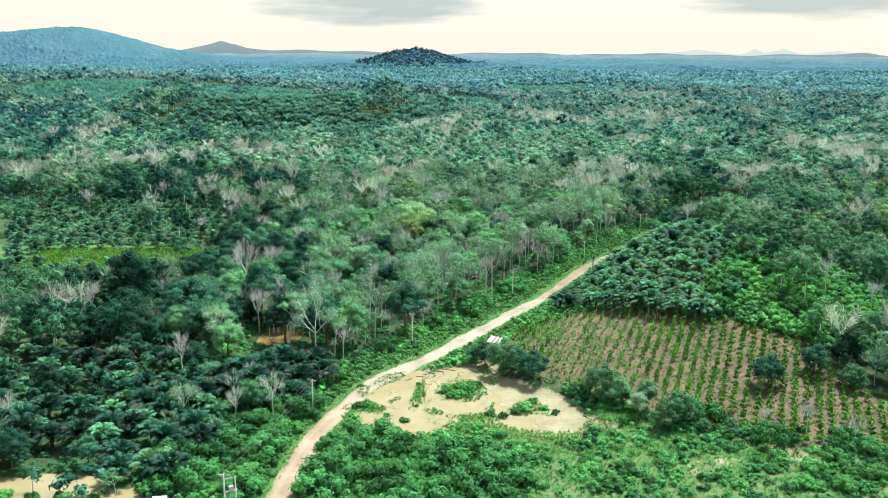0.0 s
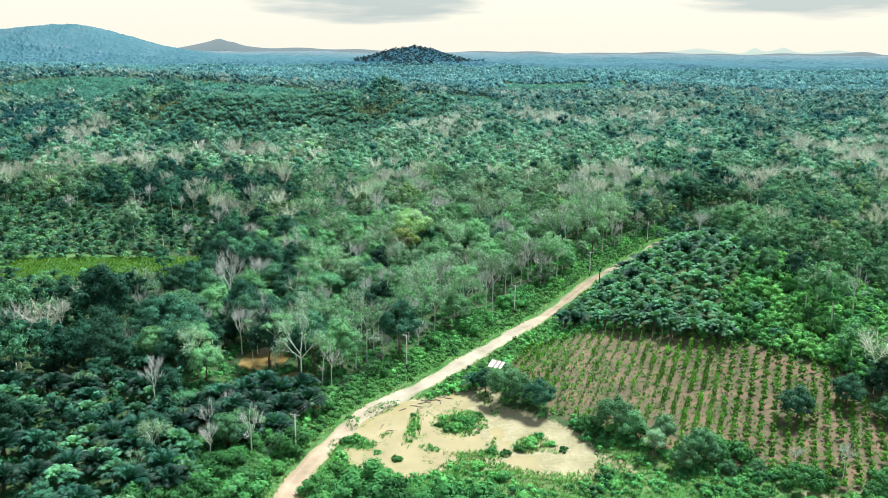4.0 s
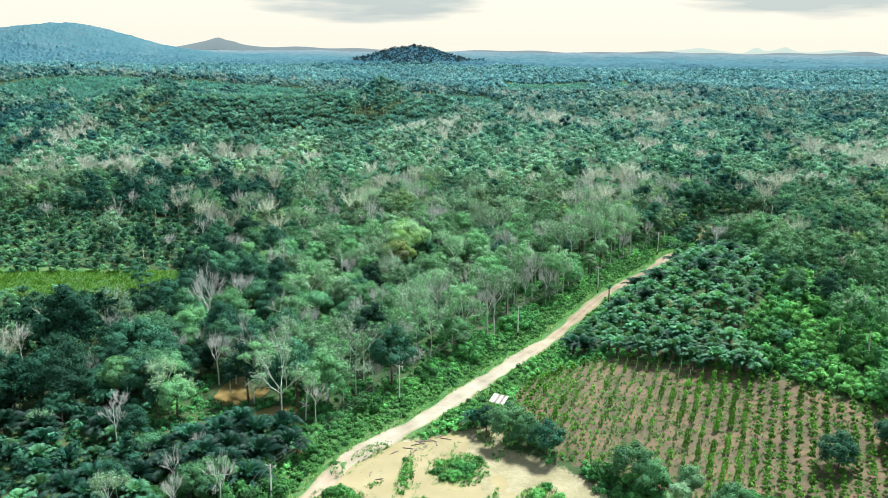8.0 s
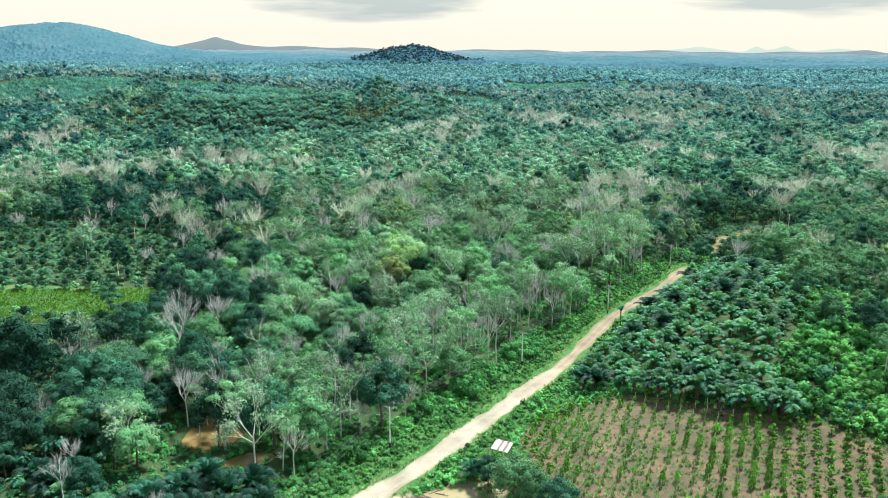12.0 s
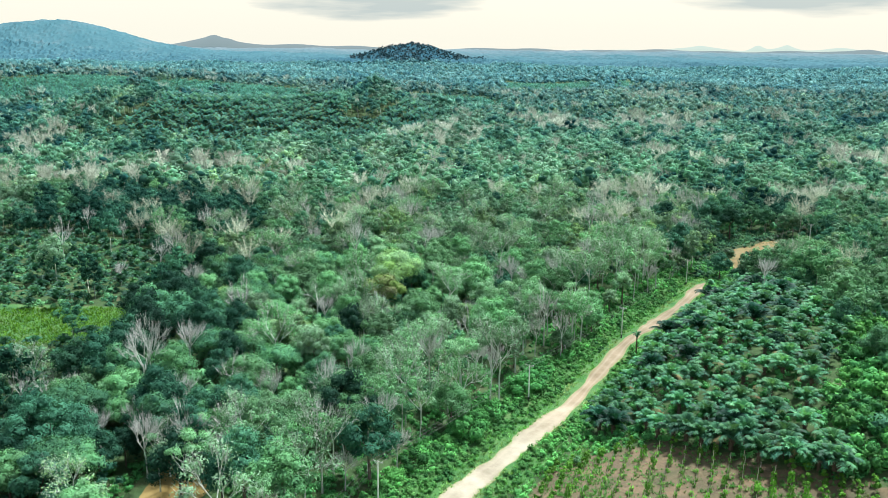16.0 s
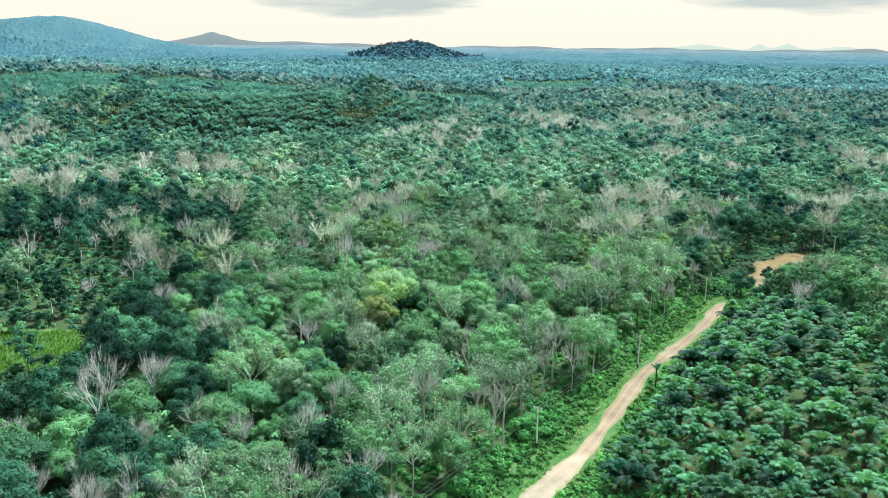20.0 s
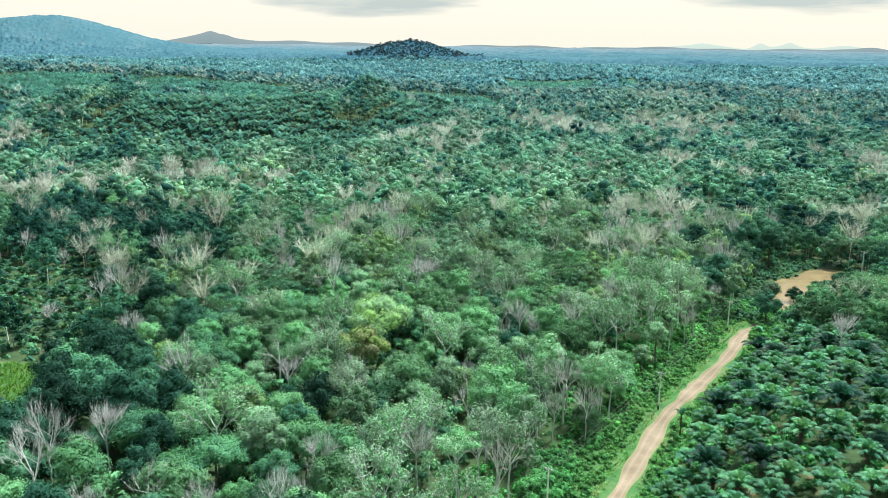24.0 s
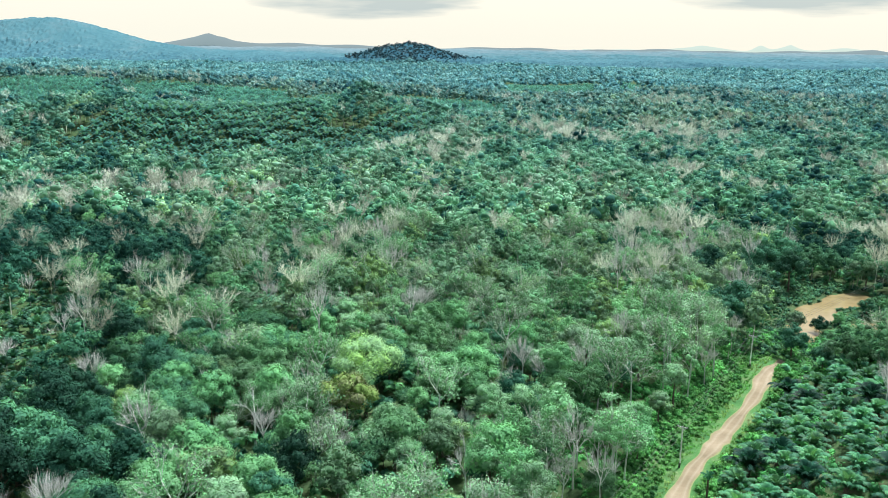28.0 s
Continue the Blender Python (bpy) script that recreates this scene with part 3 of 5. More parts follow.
line = spline(ROAD, 14)
tan = unit(np.gradient(line, axis=0))
nrm = np.stack([-tan[:, 1], tan[:, 0]], 1)
cols = np.linspace(-1, 1, 13)
wid = 2.3 + 0.35 * np.sin(np.arange(len(line)) * 0.21) + 0.25 * np.sin(np.arange(len(line)) * 0.67)
wid = wid - 0.65 * smooth01((line[:, 1] - 165) / 25) + 1.1 * np.exp(-((line[:, 1] - 84) / 14) ** 2)
rp = line[:, None, :] + nrm[:, None, :] * (cols[None, :] * wid[:, None])[..., None]
rz = height(rp[..., 0], rp[..., 1])
rz = np.minimum(rz, 0.5 + rz * 0.2) + 0.10 - 0.10 * np.abs(cols)[None] ** 6 - 0.05 * np.exp(-((np.abs(cols)[None] - 0.45) / 0.13) ** 2)
rz = np.maximum(rz, height(rp[..., 0], rp[..., 1]) + 0.03)
nr, nc = rz.shape
ii = (np.arange(nr - 1)[:, None] * nc + np.arange(nc - 1)[None]).ravel()
road = new("road", mesh_np("road", np.stack(site(rp[..., 0], rp[..., 1], rz), 2).reshape(-1, 3), [np.stack([ii, ii + nc, ii + nc + 1, ii + 1], 1)[:, ::-1]], M_ROAD, True,
                           across=np.tile(cols, nr), along=np.repeat(np.linspace(0, 1, nr), nc)))
tagged(road, "pale rutted dirt road with grassy edges", "dirt road", kind="structure")


def water_sheet(name, ovals, level, material, label):
    g = Geo()
    for cx, cy, rx, ry, turn in ovals:
        w = np.arange(28) / 28 * 2 * np.pi
        c, s = math.cos(radians(turn)), math.sin(radians(turn))
        u, v = np.cos(w) * rx * 1.2, np.sin(w) * ry * 1.2
        ring = np.stack(site(cx + u * c - v * s, cy + u * s + v * c, np.full(28, level)), 1)
        i = np.arange(28)
        g.add(np.vstack([ring, [site(cx, cy, level)]]), t=np.stack([i, (i + 1) % 28, np.full(28, 28)], 1))
        level += 0.004
    return tagged(new(name, g.mesh(name, material)), label, "pond", kind="structure")


water_sheet("water_pond", POND, -0.28, M_WATER, "shallow muddy ochre flood water beside the dirt road")
water_sheet("water_swamp", SWAMP, -0.22, M_SWAMP, "brown swamp water under pale tree trunks")
water_sheet("water_creek", CREEK, -0.25, M_WATER, "muddy ochre creek below the palms")
water_sheet("water_ditch", DITCH, -0.3, M_WATER, "small muddy puddles below the crop field")
k = Mat("muddy_brown_pool", 0.14, 0.5)
k.base(k.ramp(k.noise(0.2, 3.0), [(0.3, (0.185, 0.140, 0.066)), (0.7, (0.255, 0.200, 0.100))]))
k.bump(k.noise(1.6, 3.0), 0.06, 0.03)
water_sheet("water_pool", POOL, -0.3, k.m, "muddy pool where the dirt road ends")

# ---- distance: hazy hills at the horizon ----
def ridge(name, y, x0, x1, profile, material, label, n=260):
    xs = np.linspace(x0, x1, n)
    top = profile(xs)
    v = np.concatenate([np.stack(site(xs, np.full(n, y), np.full(n, -30.0)), 1), np.stack(site(xs, np.full(n, y + 20), top), 1)])
    i = np.arange(n - 1)
    me = mesh_np(name, v, [np.stack([i, i + 1, i + 1 + n, i + n], 1)], material, True, hue=np.concatenate([np.zeros(n), np.ones(n)]))
    return tagged(new(name, me), label, "hills", kind="structure")


def hump(x, c, h, w, p=2.0):
    return h * np.exp(-np.abs((x - c) / w) ** p)


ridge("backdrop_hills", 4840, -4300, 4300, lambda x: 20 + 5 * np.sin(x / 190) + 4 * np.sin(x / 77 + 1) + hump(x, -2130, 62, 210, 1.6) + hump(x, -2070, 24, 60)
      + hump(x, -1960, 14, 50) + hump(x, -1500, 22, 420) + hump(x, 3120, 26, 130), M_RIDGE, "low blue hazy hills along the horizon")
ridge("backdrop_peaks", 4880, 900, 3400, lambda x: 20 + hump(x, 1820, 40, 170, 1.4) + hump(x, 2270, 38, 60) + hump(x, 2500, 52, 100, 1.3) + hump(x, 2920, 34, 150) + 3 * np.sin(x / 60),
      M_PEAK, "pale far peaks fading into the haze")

# ---- trees: one of each shape, then copies ----
def trunk_mesh(r, h, r0, lean=0.04, material=None, limbs=4, reach=2.4, name="trunk"):
    g = Geo()
    top = stem(g, r, h, r0, r0 * 0.55, lean)
    for i in range(limbs):
        a = i * 6.28 / limbs + r.uniform(0, 1)
        d = unit(np.array([math.cos(a), math.sin(a), r.uniform(0.7, 1.4)]))
        branches(g, r, top - np.array([0, 0, r.uniform(0, 0.2) * h]), d, reach * r.uniform(0.8, 1.2), r0 * 0.42, 0, 1, 0.5, None, 2)
    return g.mesh(name, material or M_BARKD)


def make_broadleaf(i, hue, R, H, bole, label, leaves=4300, size=0.315, lumps=24, flat=0.0, bark=None):
    r = np.random.default_rng(100 + i)
    t = thing("broadleaf_tree", label, "tree", "forest trees")
    part("trunk", trunk_mesh(r, bole + H * 0.35, 0.16 + 0.012 * (bole + H), 0.03, bark), t)
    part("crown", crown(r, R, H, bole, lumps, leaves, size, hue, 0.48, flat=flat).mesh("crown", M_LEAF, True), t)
    return t


def make_slender(i, hue, h, label):
    """Tall pale stem, forked high up, with small loose tufts of leaves."""
    r = np.random.default_rng(200 + i)
    t = thing("slender_tree", label, "tree", "pale-stemmed trees")
    g, tips = Geo(), []
    top = stem(g, r, h * 0.58, 0.17, 0.11, 0.04)
    for j in range(3 + i % 2):
        a = j * 2.1 + r.uniform(0, 1)
        d = unit(np.array([math.cos(a), math.sin(a), r.uniform(1.2, 2.4)]))
        branches(g, r, top - np.array([0, 0, r.uniform(0, 0.16) * h]), d, h * 0.15, 0.08, 0, 2, 0.46, tips, 2)
    part("trunk", g.mesh("trunk", M_BARK), t)
    c = Geo()
    for q in tips:
        b = crown(r, r.uniform(1.25, 1.9), r.uniform(1.3, 2.0), 0, 2, 130, 0.25, hue + r.uniform(-0.05, 0.03), core=False)
        v, qq, tt, hh = b.arrays()
        c.add(v + q - np.array([0, 0, 0.8]), qq, tt, hh)
    part("crown", c.mesh("crown", M_LEAF), t)
    return t


def bare_limbs(g, r, h, n, twigs, girth=0.16):
    """Trunk, upswept limbs and fine twigs; returns the places of the outer forks."""
    top = stem(g, r, h * 0.44, girth, girth * 0.75, 0.03)
    ends = []
    for j in range(n):
        a = j * 6.283 / n + r.uniform(0, 0.9)
        d = unit(np.array([math.cos(a), math.sin(a), r.uniform(0.8, 2.0)]))
        tips = []
        branches(g, r, top - np.array([0, 0, r.uniform(0, 0.14) * h]), d, h * 0.19, girth * 0.56, 0, 2, 0.50, tips, 3)
        ends += tips
        for q in tips:
            away = unit(q - top * 0.85)
            for _ in range(twigs):
                e = unit(away + r.normal(size=3) * 0.50 + np.array([0, 0, 0.45]))
                w = unit(np.cross(e, r.normal(size=3))) * 0.019
                b = q - away * r.uniform(0, 1.3)
                g.add([b - w, b + w, b + e * r.uniform(0.9, 2.2)], t=[[0, 1, 2]])
    return ends


def make_bare(i, h, label):
    """A leafless tree: a pale trunk, limbs fanning upwards and a haze of fine twigs."""
    r = np.random.default_rng(300 + i)
    t = thing("bare_tree", label, "tree", "bare trees")
    g = Geo()
    bare_limbs(g, r, h, 4 + i % 2, 13)
    part("trunk", g.mesh("trunk", M_BONE), t, "pale grey forked trunk and twigs")
    return t


def make_thin(i, h, hue, label, girth=0.12, leaves=26):
    """A half-bare tree: pale limbs showing through a thin grey-green crown."""
    r = np.random.default_rng(350 + i)
    t = thing("thin_crowned_tree", label, "tree", "half-bare trees")
    g, c = Geo(), Geo()
    ends = bare_limbs(g, r, h, 4, 9, girth)
    part("trunk", g.mesh("trunk", M_BARK), t)
    for q in ends:
        d = unit(r.normal(size=(leaves, 3)))
        v, f = leaf_sprays(q + d * r.uniform(0.3, 1.35, (leaves, 1)), unit(d + np.array([0, 0, 0.6])), 0.27, r)
        c.add(v, t=f, hue=np.repeat(hue + r.uniform(-0.05, 0.05, leaves), 3))
    part("crown", c.mesh("crown", M_LEAF), t, "sparse grey-green leaves")
    return t


def frond(g, r, base, az, lift, length, hue, pairs=20, droop=1.0, wide=0.62):
    """An arching palm frond: a thin midrib and two rows of narrow hanging leaflets."""
    d = np.array([math.cos(az), math.sin(az), 0.0])
    side = np.array([-d[1], d[0], 0.0])
    u = np.linspace(0, 1, pairs + 2)
    out = length * (math.cos(lift) * u - 0.06 * u ** 3 + 0.12 * math.sin(lift) * u ** 2)
    up = length * (math.sin(lift) * u - droop * 0.50 * u ** 2.4)
    p = base + d * out[:, None] + np.array([0, 0, 1.0]) * up[:, None]
    q = max(2, (pairs + 1) // 4)
    for a, b, w in zip(p[:-q:q], p[q::q], (0.07, 0.05, 0.035, 0.02)):
        limb(g, a, b, w, w * 0.7, 3, hue + 0.12)
    k = np.arange(1, pairs + 1)
    env = (0.40 + 0.80 * np.sin(np.pi * (0.14 + 0.80 * u[k]))) * wide * length / 4.5
    step = length / pairs * 0.80
    fwd = unit(p[k] - p[k - 1])
    for s in (1, -1):
        e = env * r.uniform(0.82, 1.15, pairs)
        tip = p[k] + side * s * e[:, None] * 1.1 + fwd * e[:, None] * 0.80 + np.array([0, 0, -0.55]) * e[:, None] + r.normal(size=(pairs, 3)) * 0.05
        v = np.stack([p[k] - fwd * step * 0.5, p[k] + fwd * step * 0.5, tip], 1).reshape(-1, 3)
        g.add(v, t=np.arange(3 * pairs).reshape(pairs, 3), hue=hue + r.uniform(-0.05, 0.08))


def palm_crown(r, z, n, length, hue, pairs=20):
    g = Geo()
    for i in range(n):
        u = i / n
        lift = radians(84 - 42 * u + r.uniform(-8, 8))
        old = hue + (1.0 if u > 0.93 and r.uniform() < 0.25 else 0.0)
        # young top fronds fresher green; lower ones darkened, shade put into the hue
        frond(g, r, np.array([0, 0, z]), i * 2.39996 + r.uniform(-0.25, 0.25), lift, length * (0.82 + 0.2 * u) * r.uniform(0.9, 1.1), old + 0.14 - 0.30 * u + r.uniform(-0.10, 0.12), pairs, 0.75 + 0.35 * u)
    return g


def make_palm(i, trunk, n, length, hue, label, name="oil_palm", group="oil palms"):
    r = np.random.default_rng(400 + i)
    t = thing(name, label, "palm", group)
    g = Geo()
    stem(g, r, trunk, 0.34, 0.30, 0.01, 7, 4)
    for j in range(16):                      # old frond stubs round the trunk
        a, z = j * 2.4, trunk * (0.3 + 0.7 * j / 16)
        d = np.array([math.cos(a), math.sin(a), 0.9])
        limb(g, np.array([0, 0, z]) + d * 0.2, np.array([0, 0, z]) + d * 0.55, 0.09, 0.05, 3)
    part("trunk", g.mesh("trunk", M_PTRUNK), t)
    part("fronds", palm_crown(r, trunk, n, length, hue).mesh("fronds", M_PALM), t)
    return t


def make_bush(i, R, H, hue, label, leaves=1050, size=0.235, leaf=None):
    r = np.random.default_rng(500 + i)
    t = thing("bush", label, "bush", "roadside bushes")
    g = Geo()
    for j in range(5):
        a = j * 1.26
        limb(g, (0, 0, -0.2), (math.cos(a) * R * 0.4, math.sin(a) * R * 0.4, H * 0.6), 0.05, 0.03, 4)
    part("stem", g.mesh("stem", M_BARKD), t)
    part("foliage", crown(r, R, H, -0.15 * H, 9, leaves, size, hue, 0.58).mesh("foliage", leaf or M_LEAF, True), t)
    return t


BROAD = [make_broadleaf(0, 0.10, 5.6, 12.0, 3.0, "dark green dense broadleaf tree with a billowing crown"),
         make_broadleaf(1, 0.22, 5.0, 11.0, 3.5, "mid-green broadleaf tree with a rounded crown"),
         make_broadleaf(2, 0.36, 5.2, 11.5, 2.5, "fresh green broadleaf tree with lumpy crown"),
         make_broadleaf(3, 0.54, 4.6, 10.0, 4.5, "grey-green forest tree with an open crown", leaves=3000),
         make_broadleaf(4, 0.30, 6.2, 10.0, 5.0, "wide green forest tree with a spreading crown", flat=0.7),
         make_broadleaf(5, 0.16, 4.4, 13.5, 2.5, "tall narrow dark green forest tree"),
         make_broadleaf(6, 0.57, 4.6, 9.5, 3.0, "pale yellow-green leafy forest tree"),
         make_broadleaf(7, 0.47, 4.2, 10.0, 4.0, "small grey-green forest tree", leaves=2800),
         make_broadleaf(8, 0.625, 4.8, 10.5, 3.0, "bright lime-green leafy forest tree"),
         make_broadleaf(9, 0.42, 5.6, 11.0, 3.0, "fresh bright green forest tree with a full crown")]
SLENDER = [make_slender(0, 0.46, 15.5, "tall pale-stemmed tree with sparse grey-green tufts"), make_slender(1, 0.40, 14.0, "slim pale-barked tree with a loose green top"),
           make_slender(2, 0.50, 17.0, "tall forked tree with pale trunk and thin crown"), make_slender(3, 0.36, 13.5, "slim tree with green tufted crown on a pale stem")]
BARE = [make_bare(0, 14.0, "leafless tree with pale grey branches"), make_bare(1, 12.0, "bare pale tree with fine upswept twigs"),
        make_bare(2, 15.5, "tall leafless tree with forked pale limbs"), make_bare(3, 10.0, "small bare grey tree")]
THIN = [make_thin(0, 14.5, 0.49, "half-bare tree with a thin grey-green crown"), make_thin(1, 13.0, 0.55, "thinly leaved pale tree among green crowns"), make_thin(2, 15.0, 0.42, "tall sparse-leaved tree with pale limbs")]
PALM = [make_palm(0, 2.2, 29, 4.8, 0.42, "oil palm with a full blue-green crown of arching fronds"), make_palm(1, 1.8, 26, 4.6, 0.50, "oil palm with broad green fronds"),
        make_palm(2, 1.9, 28, 5.6, -0.06, "tall dark green oil palm with drooping fronds")]
BUSH = [make_bush(0, 2.2, 2.4, 0.34, "leafy green bush at the roadside", leaf=M_VERGE), make_bush(1, 1.9, 1.9, 0.58, "low fresh green bush beside the road", leaf=M_VERGE), make_bush(2, 2.6, 3.2, 0.30, "tall dark green bush at the forest edge", leaf=M_VERGE),
        make_bush(3, 1.9, 2.2, 0.47, "grey-green straggling bush on open ground", 760, leaf=M_VERGE)]
_used = set()


def plant(master, x, y, scale=1.0, sink=0.15, turn=None, stretch=1.0, label=""):
    """Stands a tree on the ground: the shape itself the first time, copies after that."""
    a = rng.uniform(0, 6.283) if turn is None else turn
    m = Matrix.LocRotScale(stand(x, y, sink).translation, Euler((rng.normal() * 0.025, rng.normal() * 0.025, a)), (scale, scale, scale * stretch))
    if master.name in _used:
        ob = copy_thing(master, m)
    else:
        _used.add(master.name)
        master.matrix_basis = m
        ob = master
    return tagged(ob, label)


def scatter(x0, x1, y0, y1, step, seed, jitter=0.42):
    r = np.random.default_rng(seed)
    X, Y = np.meshgrid(np.arange(x0, x1, step), np.arange(y0, y1, step * 0.66))
    X = X + (np.arange(X.shape[0]) % 2)[:, None] * step * 0.5
    X, Y = X + r.uniform(-jitter, jitter, X.shape) * step, Y + r.uniform(-jitter, jitter, X.shape) * step
    return X.ravel(), Y.ravel(), r


PALMS_LEFT = ((-150, 84), (-60, 84), (-46, 113), (-34, 122), (-42, 132), (-64, 134), (-140, 136))
PALMS_MEADOW = ((-250, 168), (-270, 292), (-135, 286), (-102, 236), (-96, 200), (-100, 172))
SLOPE = ((70, 143), (72, 158), (80, 170), (92, 188), (112, 200), (132, 196), (130, 160), (112, 138), (96, 133), (80, 140))
MEADOW = ((-215, 203), (-215, 222), (-108, 224), (-100, 206), (-128, 201))


def wooded(x, y, gaps=True):
    """Where the wild forest stands; gaps keeps clear the sight of a few tall trees."""
    rd = road_dist(x, y)
    ok = ~inside(x, y, FIELD) & ~inside(x, y, PALMS) & ~inside(x, y, MEADOW) & (~inside(x, y, PALMS_MEADOW) | (swell(x * 2, y * 2, 30) > 0.6))
    ok &= (rd > np.where(y < 190, 13.0, 9.5)) | (rd < -5.5) | (y > 268)
    ok &= ~((rd < 0) & (y < 128) & (x < 100)) & ~((rd < 0) & (x < 34) & (y < 170))
    for s in (POND, CREEK, DITCH, POOL):
        ok &= near(x, y, s, 1.1) <= 0
    ok &= ~inside(x, y, ((86, 258), (98, 250), (120, 256), (146, 284), (154, 302), (136, 316), (112, 304), (96, 282)))
    ok &= (near(x, y, SWAMP, 0.9) <= 0) & ~((y > 126) & (y < 141) & (x > -68) & (x < -42))
    ok &= ~inside(x, y, ((-62, 80), (-34, 80), (-34, 118), (-44, 112), (-62, 98)))
    ok &= ~inside(x, y, PALMS_LEFT) | (swell(x * 2.2, y * 2.2, 20) > 0.25)
    ok &= ~((rd > -15) & (rd < 0) & (y > 150) & (y < 246)) & ~((x > 18) & (x < 73) & (y > 138) & (y < 172))
    ok &= ~inside(x, y, SLOPE) | (swell(x * 2.0, y * 2.0, 16) > 0.55)
    if not gaps:
        return ok
    ok &= near(x, y, ((-44, 206, 6, 9, 0), (-22, 220, 7, 9, 0), (-24.5, 212, 5, 7, 0), (20, 229, 5, 6, 0), (-38, 245, 5, 6, 0)), 1.0) <= 0
    return ok


def in_view(x, y, pad=24):
    return (np.abs(x + 0.047 * y) < 0.76 * y + 12 + pad) & (y > 82)


def groves(x, y):
    """How pale (bare) and how dark the forest is, 0 to 1."""
    pale = 0.05 + 0.20 * np.clip(swell(x, y, 90), 0, 1)
    pale = pale + 0.62 * near(x, y, ((-218, 370, 76, 34, 8), (-145, 392, 56, 24, 0), (-18, 525, 30, 48, 0), (100, 606, 66, 36, 10), (195, 650, 64, 62, 0), (268, 876, 66, 60, 0), (85, 350, 22, 28, 0), (290, 440, 80, 48, 10), (-260, 321, 24, 14, 0)), 1.1)
    pale = pale + 0.45 * near(x, y, ((-111, 274, 30, 10, 0), (-163, 276, 26, 12, 0), (62, 305, 34, 16, 20), (2, 484, 46, 22, 0), (190, 350, 50, 24, 0), (-38, 328, 26, 14, 0), (60, 640, 60, 50, 0)), 1) + 0.10 * (near(x, y, ((-34, 172, 38, 30, 35), (0, 205, 30, 22, 40)), 1) > 0)
    pale = pale + 1.5 * np.clip(swell(x + 900, y * 1.7, 62) - 0.34, 0, 1) * (y > 320)
    # dark groves; the left ovals also put shade under trees into the hue
    dark = 0.9 * near(x, y, ((-330, 420, 60, 70, 0), (-420, 560, 90, 80, 0), (-285, 300, 40, 40, 0), (-120, 303, 60, 15, 5), (-96, 128, 56, 52, 0), (-72, 138, 50, 38, 0), (-90, 205, 34, 20, 0), (-112, 226, 46, 34, 0), (-150, 300, 62, 42, 0), (158, 337, 30, 16, 0)), 1.2) + 0.4 * near(x, y, ((330, 640, 200, 60, 0), (150, 500, 90, 30, 0)), 1) + 0.4 * np.clip(swell(x + 300, y, 120), 0, 1)
    return np.clip(pale, 0, 0.85), np.clip(dark, 0, 1)


def pick_hue(x, y, r):
    pale, dark = groves(x, y)
    u = r.uniform(size=len(x))
    h = 0.37 + 0.16 * swell(x, y, 38) + 0.10 * swell(x + 500, y + 90, 95) + r.normal(size=len(x)) * 0.11
    h = h + 0.15 * swell(x, y, 260) * smooth01((y - 450) / 300)
    h = np.where(r.uniform(size=len(x)) < 0.18, r.choice([0.06, 0.12, 0.18, 0.50, 0.58, 0.62, 0.645], len(x)), h)
    rd = road_dist(x, y)
    belt_ = smooth01((95 - rd) / 50) * (rd > 0) * smooth01((330 - y) / 50) * (y > 118)
    h = np.where(r.uniform(size=len(x)) < 0.50 * belt_ * (1 - 0.85 * dark), r.choice([0.12, 0.26, 0.36, 0.41, 0.46, 0.54, 0.60], len(x)), h)
    h = np.where((near(x, y, ((22, 274, 60, 54, 0), (24, 226, 34, 34, 40)), 1) > 0) & (r.uniform(size=len(x)) < 0.40), r.choice([0.40, 0.46, 0.54, 0.62], len(x)), h)
    h = np.where((rd < 0) & (y < 250) & (x < 150), r.choice([0.24, 0.34, 0.38, 0.40, 0.42], len(x)), h)
    h = h + r.uniform(-0.04, 0.04, len(x)) - dark * 0.35 + 0.10 * (near(x, y, ((14, 262, 82, 74, 0), (-10, 440, 130, 120, 0)), 1) > 0) * (h < 0.5) + 0.12 * (near(x, y, ((22, 278, 66, 46, 0),), 1) > 0) * (h < 0.42)
    return np.clip(np.where(u < pale, r.choice([1.0, 0.96, 0.56], len(x)), h), 0.02, 1.0)


# landmark trees
big = make_broadleaf(20, 0.64, 8.2, 11.0, 9.5, "big lime-green domed tree rising above the forest", leaves=12000, size=0.36, lumps=34)
big.matrix_basis = stand(-21.9, 226, 0.2)
rusty = make_broadleaf(21, 0.84, 6.2, 8.5, 8.0, "olive-brown leafed tree beside the lime-green dome", leaves=4200, lumps=20, size=0.42)
rusty.matrix_basis = stand(-24.5, 217, 0.2)
umb = make_thin(22, 19.5, 0.44, "tall spreading tree with pale forked trunk and open crown", 0.26, 46)
umb.matrix_basis = stand(-44.2, 214, 0.2)
oak = make_broadleaf(23, 0.04, 7.4, 22.0, 5.0, "very large dark green tree towering over the palms", leaves=4600, lumps=28, size=0.52)
oak.matrix_basis = stand(-103, 152, 0.2)
BARE_ROADSIDE = ((-47, 155, 1.25), (-58, 151, 1.24), (-16, 159, 1.24), (-22, 149, 1.12), (-33, 135, 0.8), (-8, 183, 1.3), (7, 178, 1.0), (-49, 153, 1.1), (-54, 152, 1.15), (-62, 150, 1.15), (-29, 154, 1.0), (4, 187, 1.18), (23, 204, 1.24),
                 (20, 199, 0.9), (27, 199, 0.85), (19, 210, 1.1), (2, 201, 0.95), (-41, 210, 1.0), (-30, 169, 1.05), (21, 236, 1.35), (30, 232, 1.2), (16, 238, 1.15), (42, 246, 1.1), (98, 160, 1.3), (107, 158, 1.0), (86, 214, 0.95))
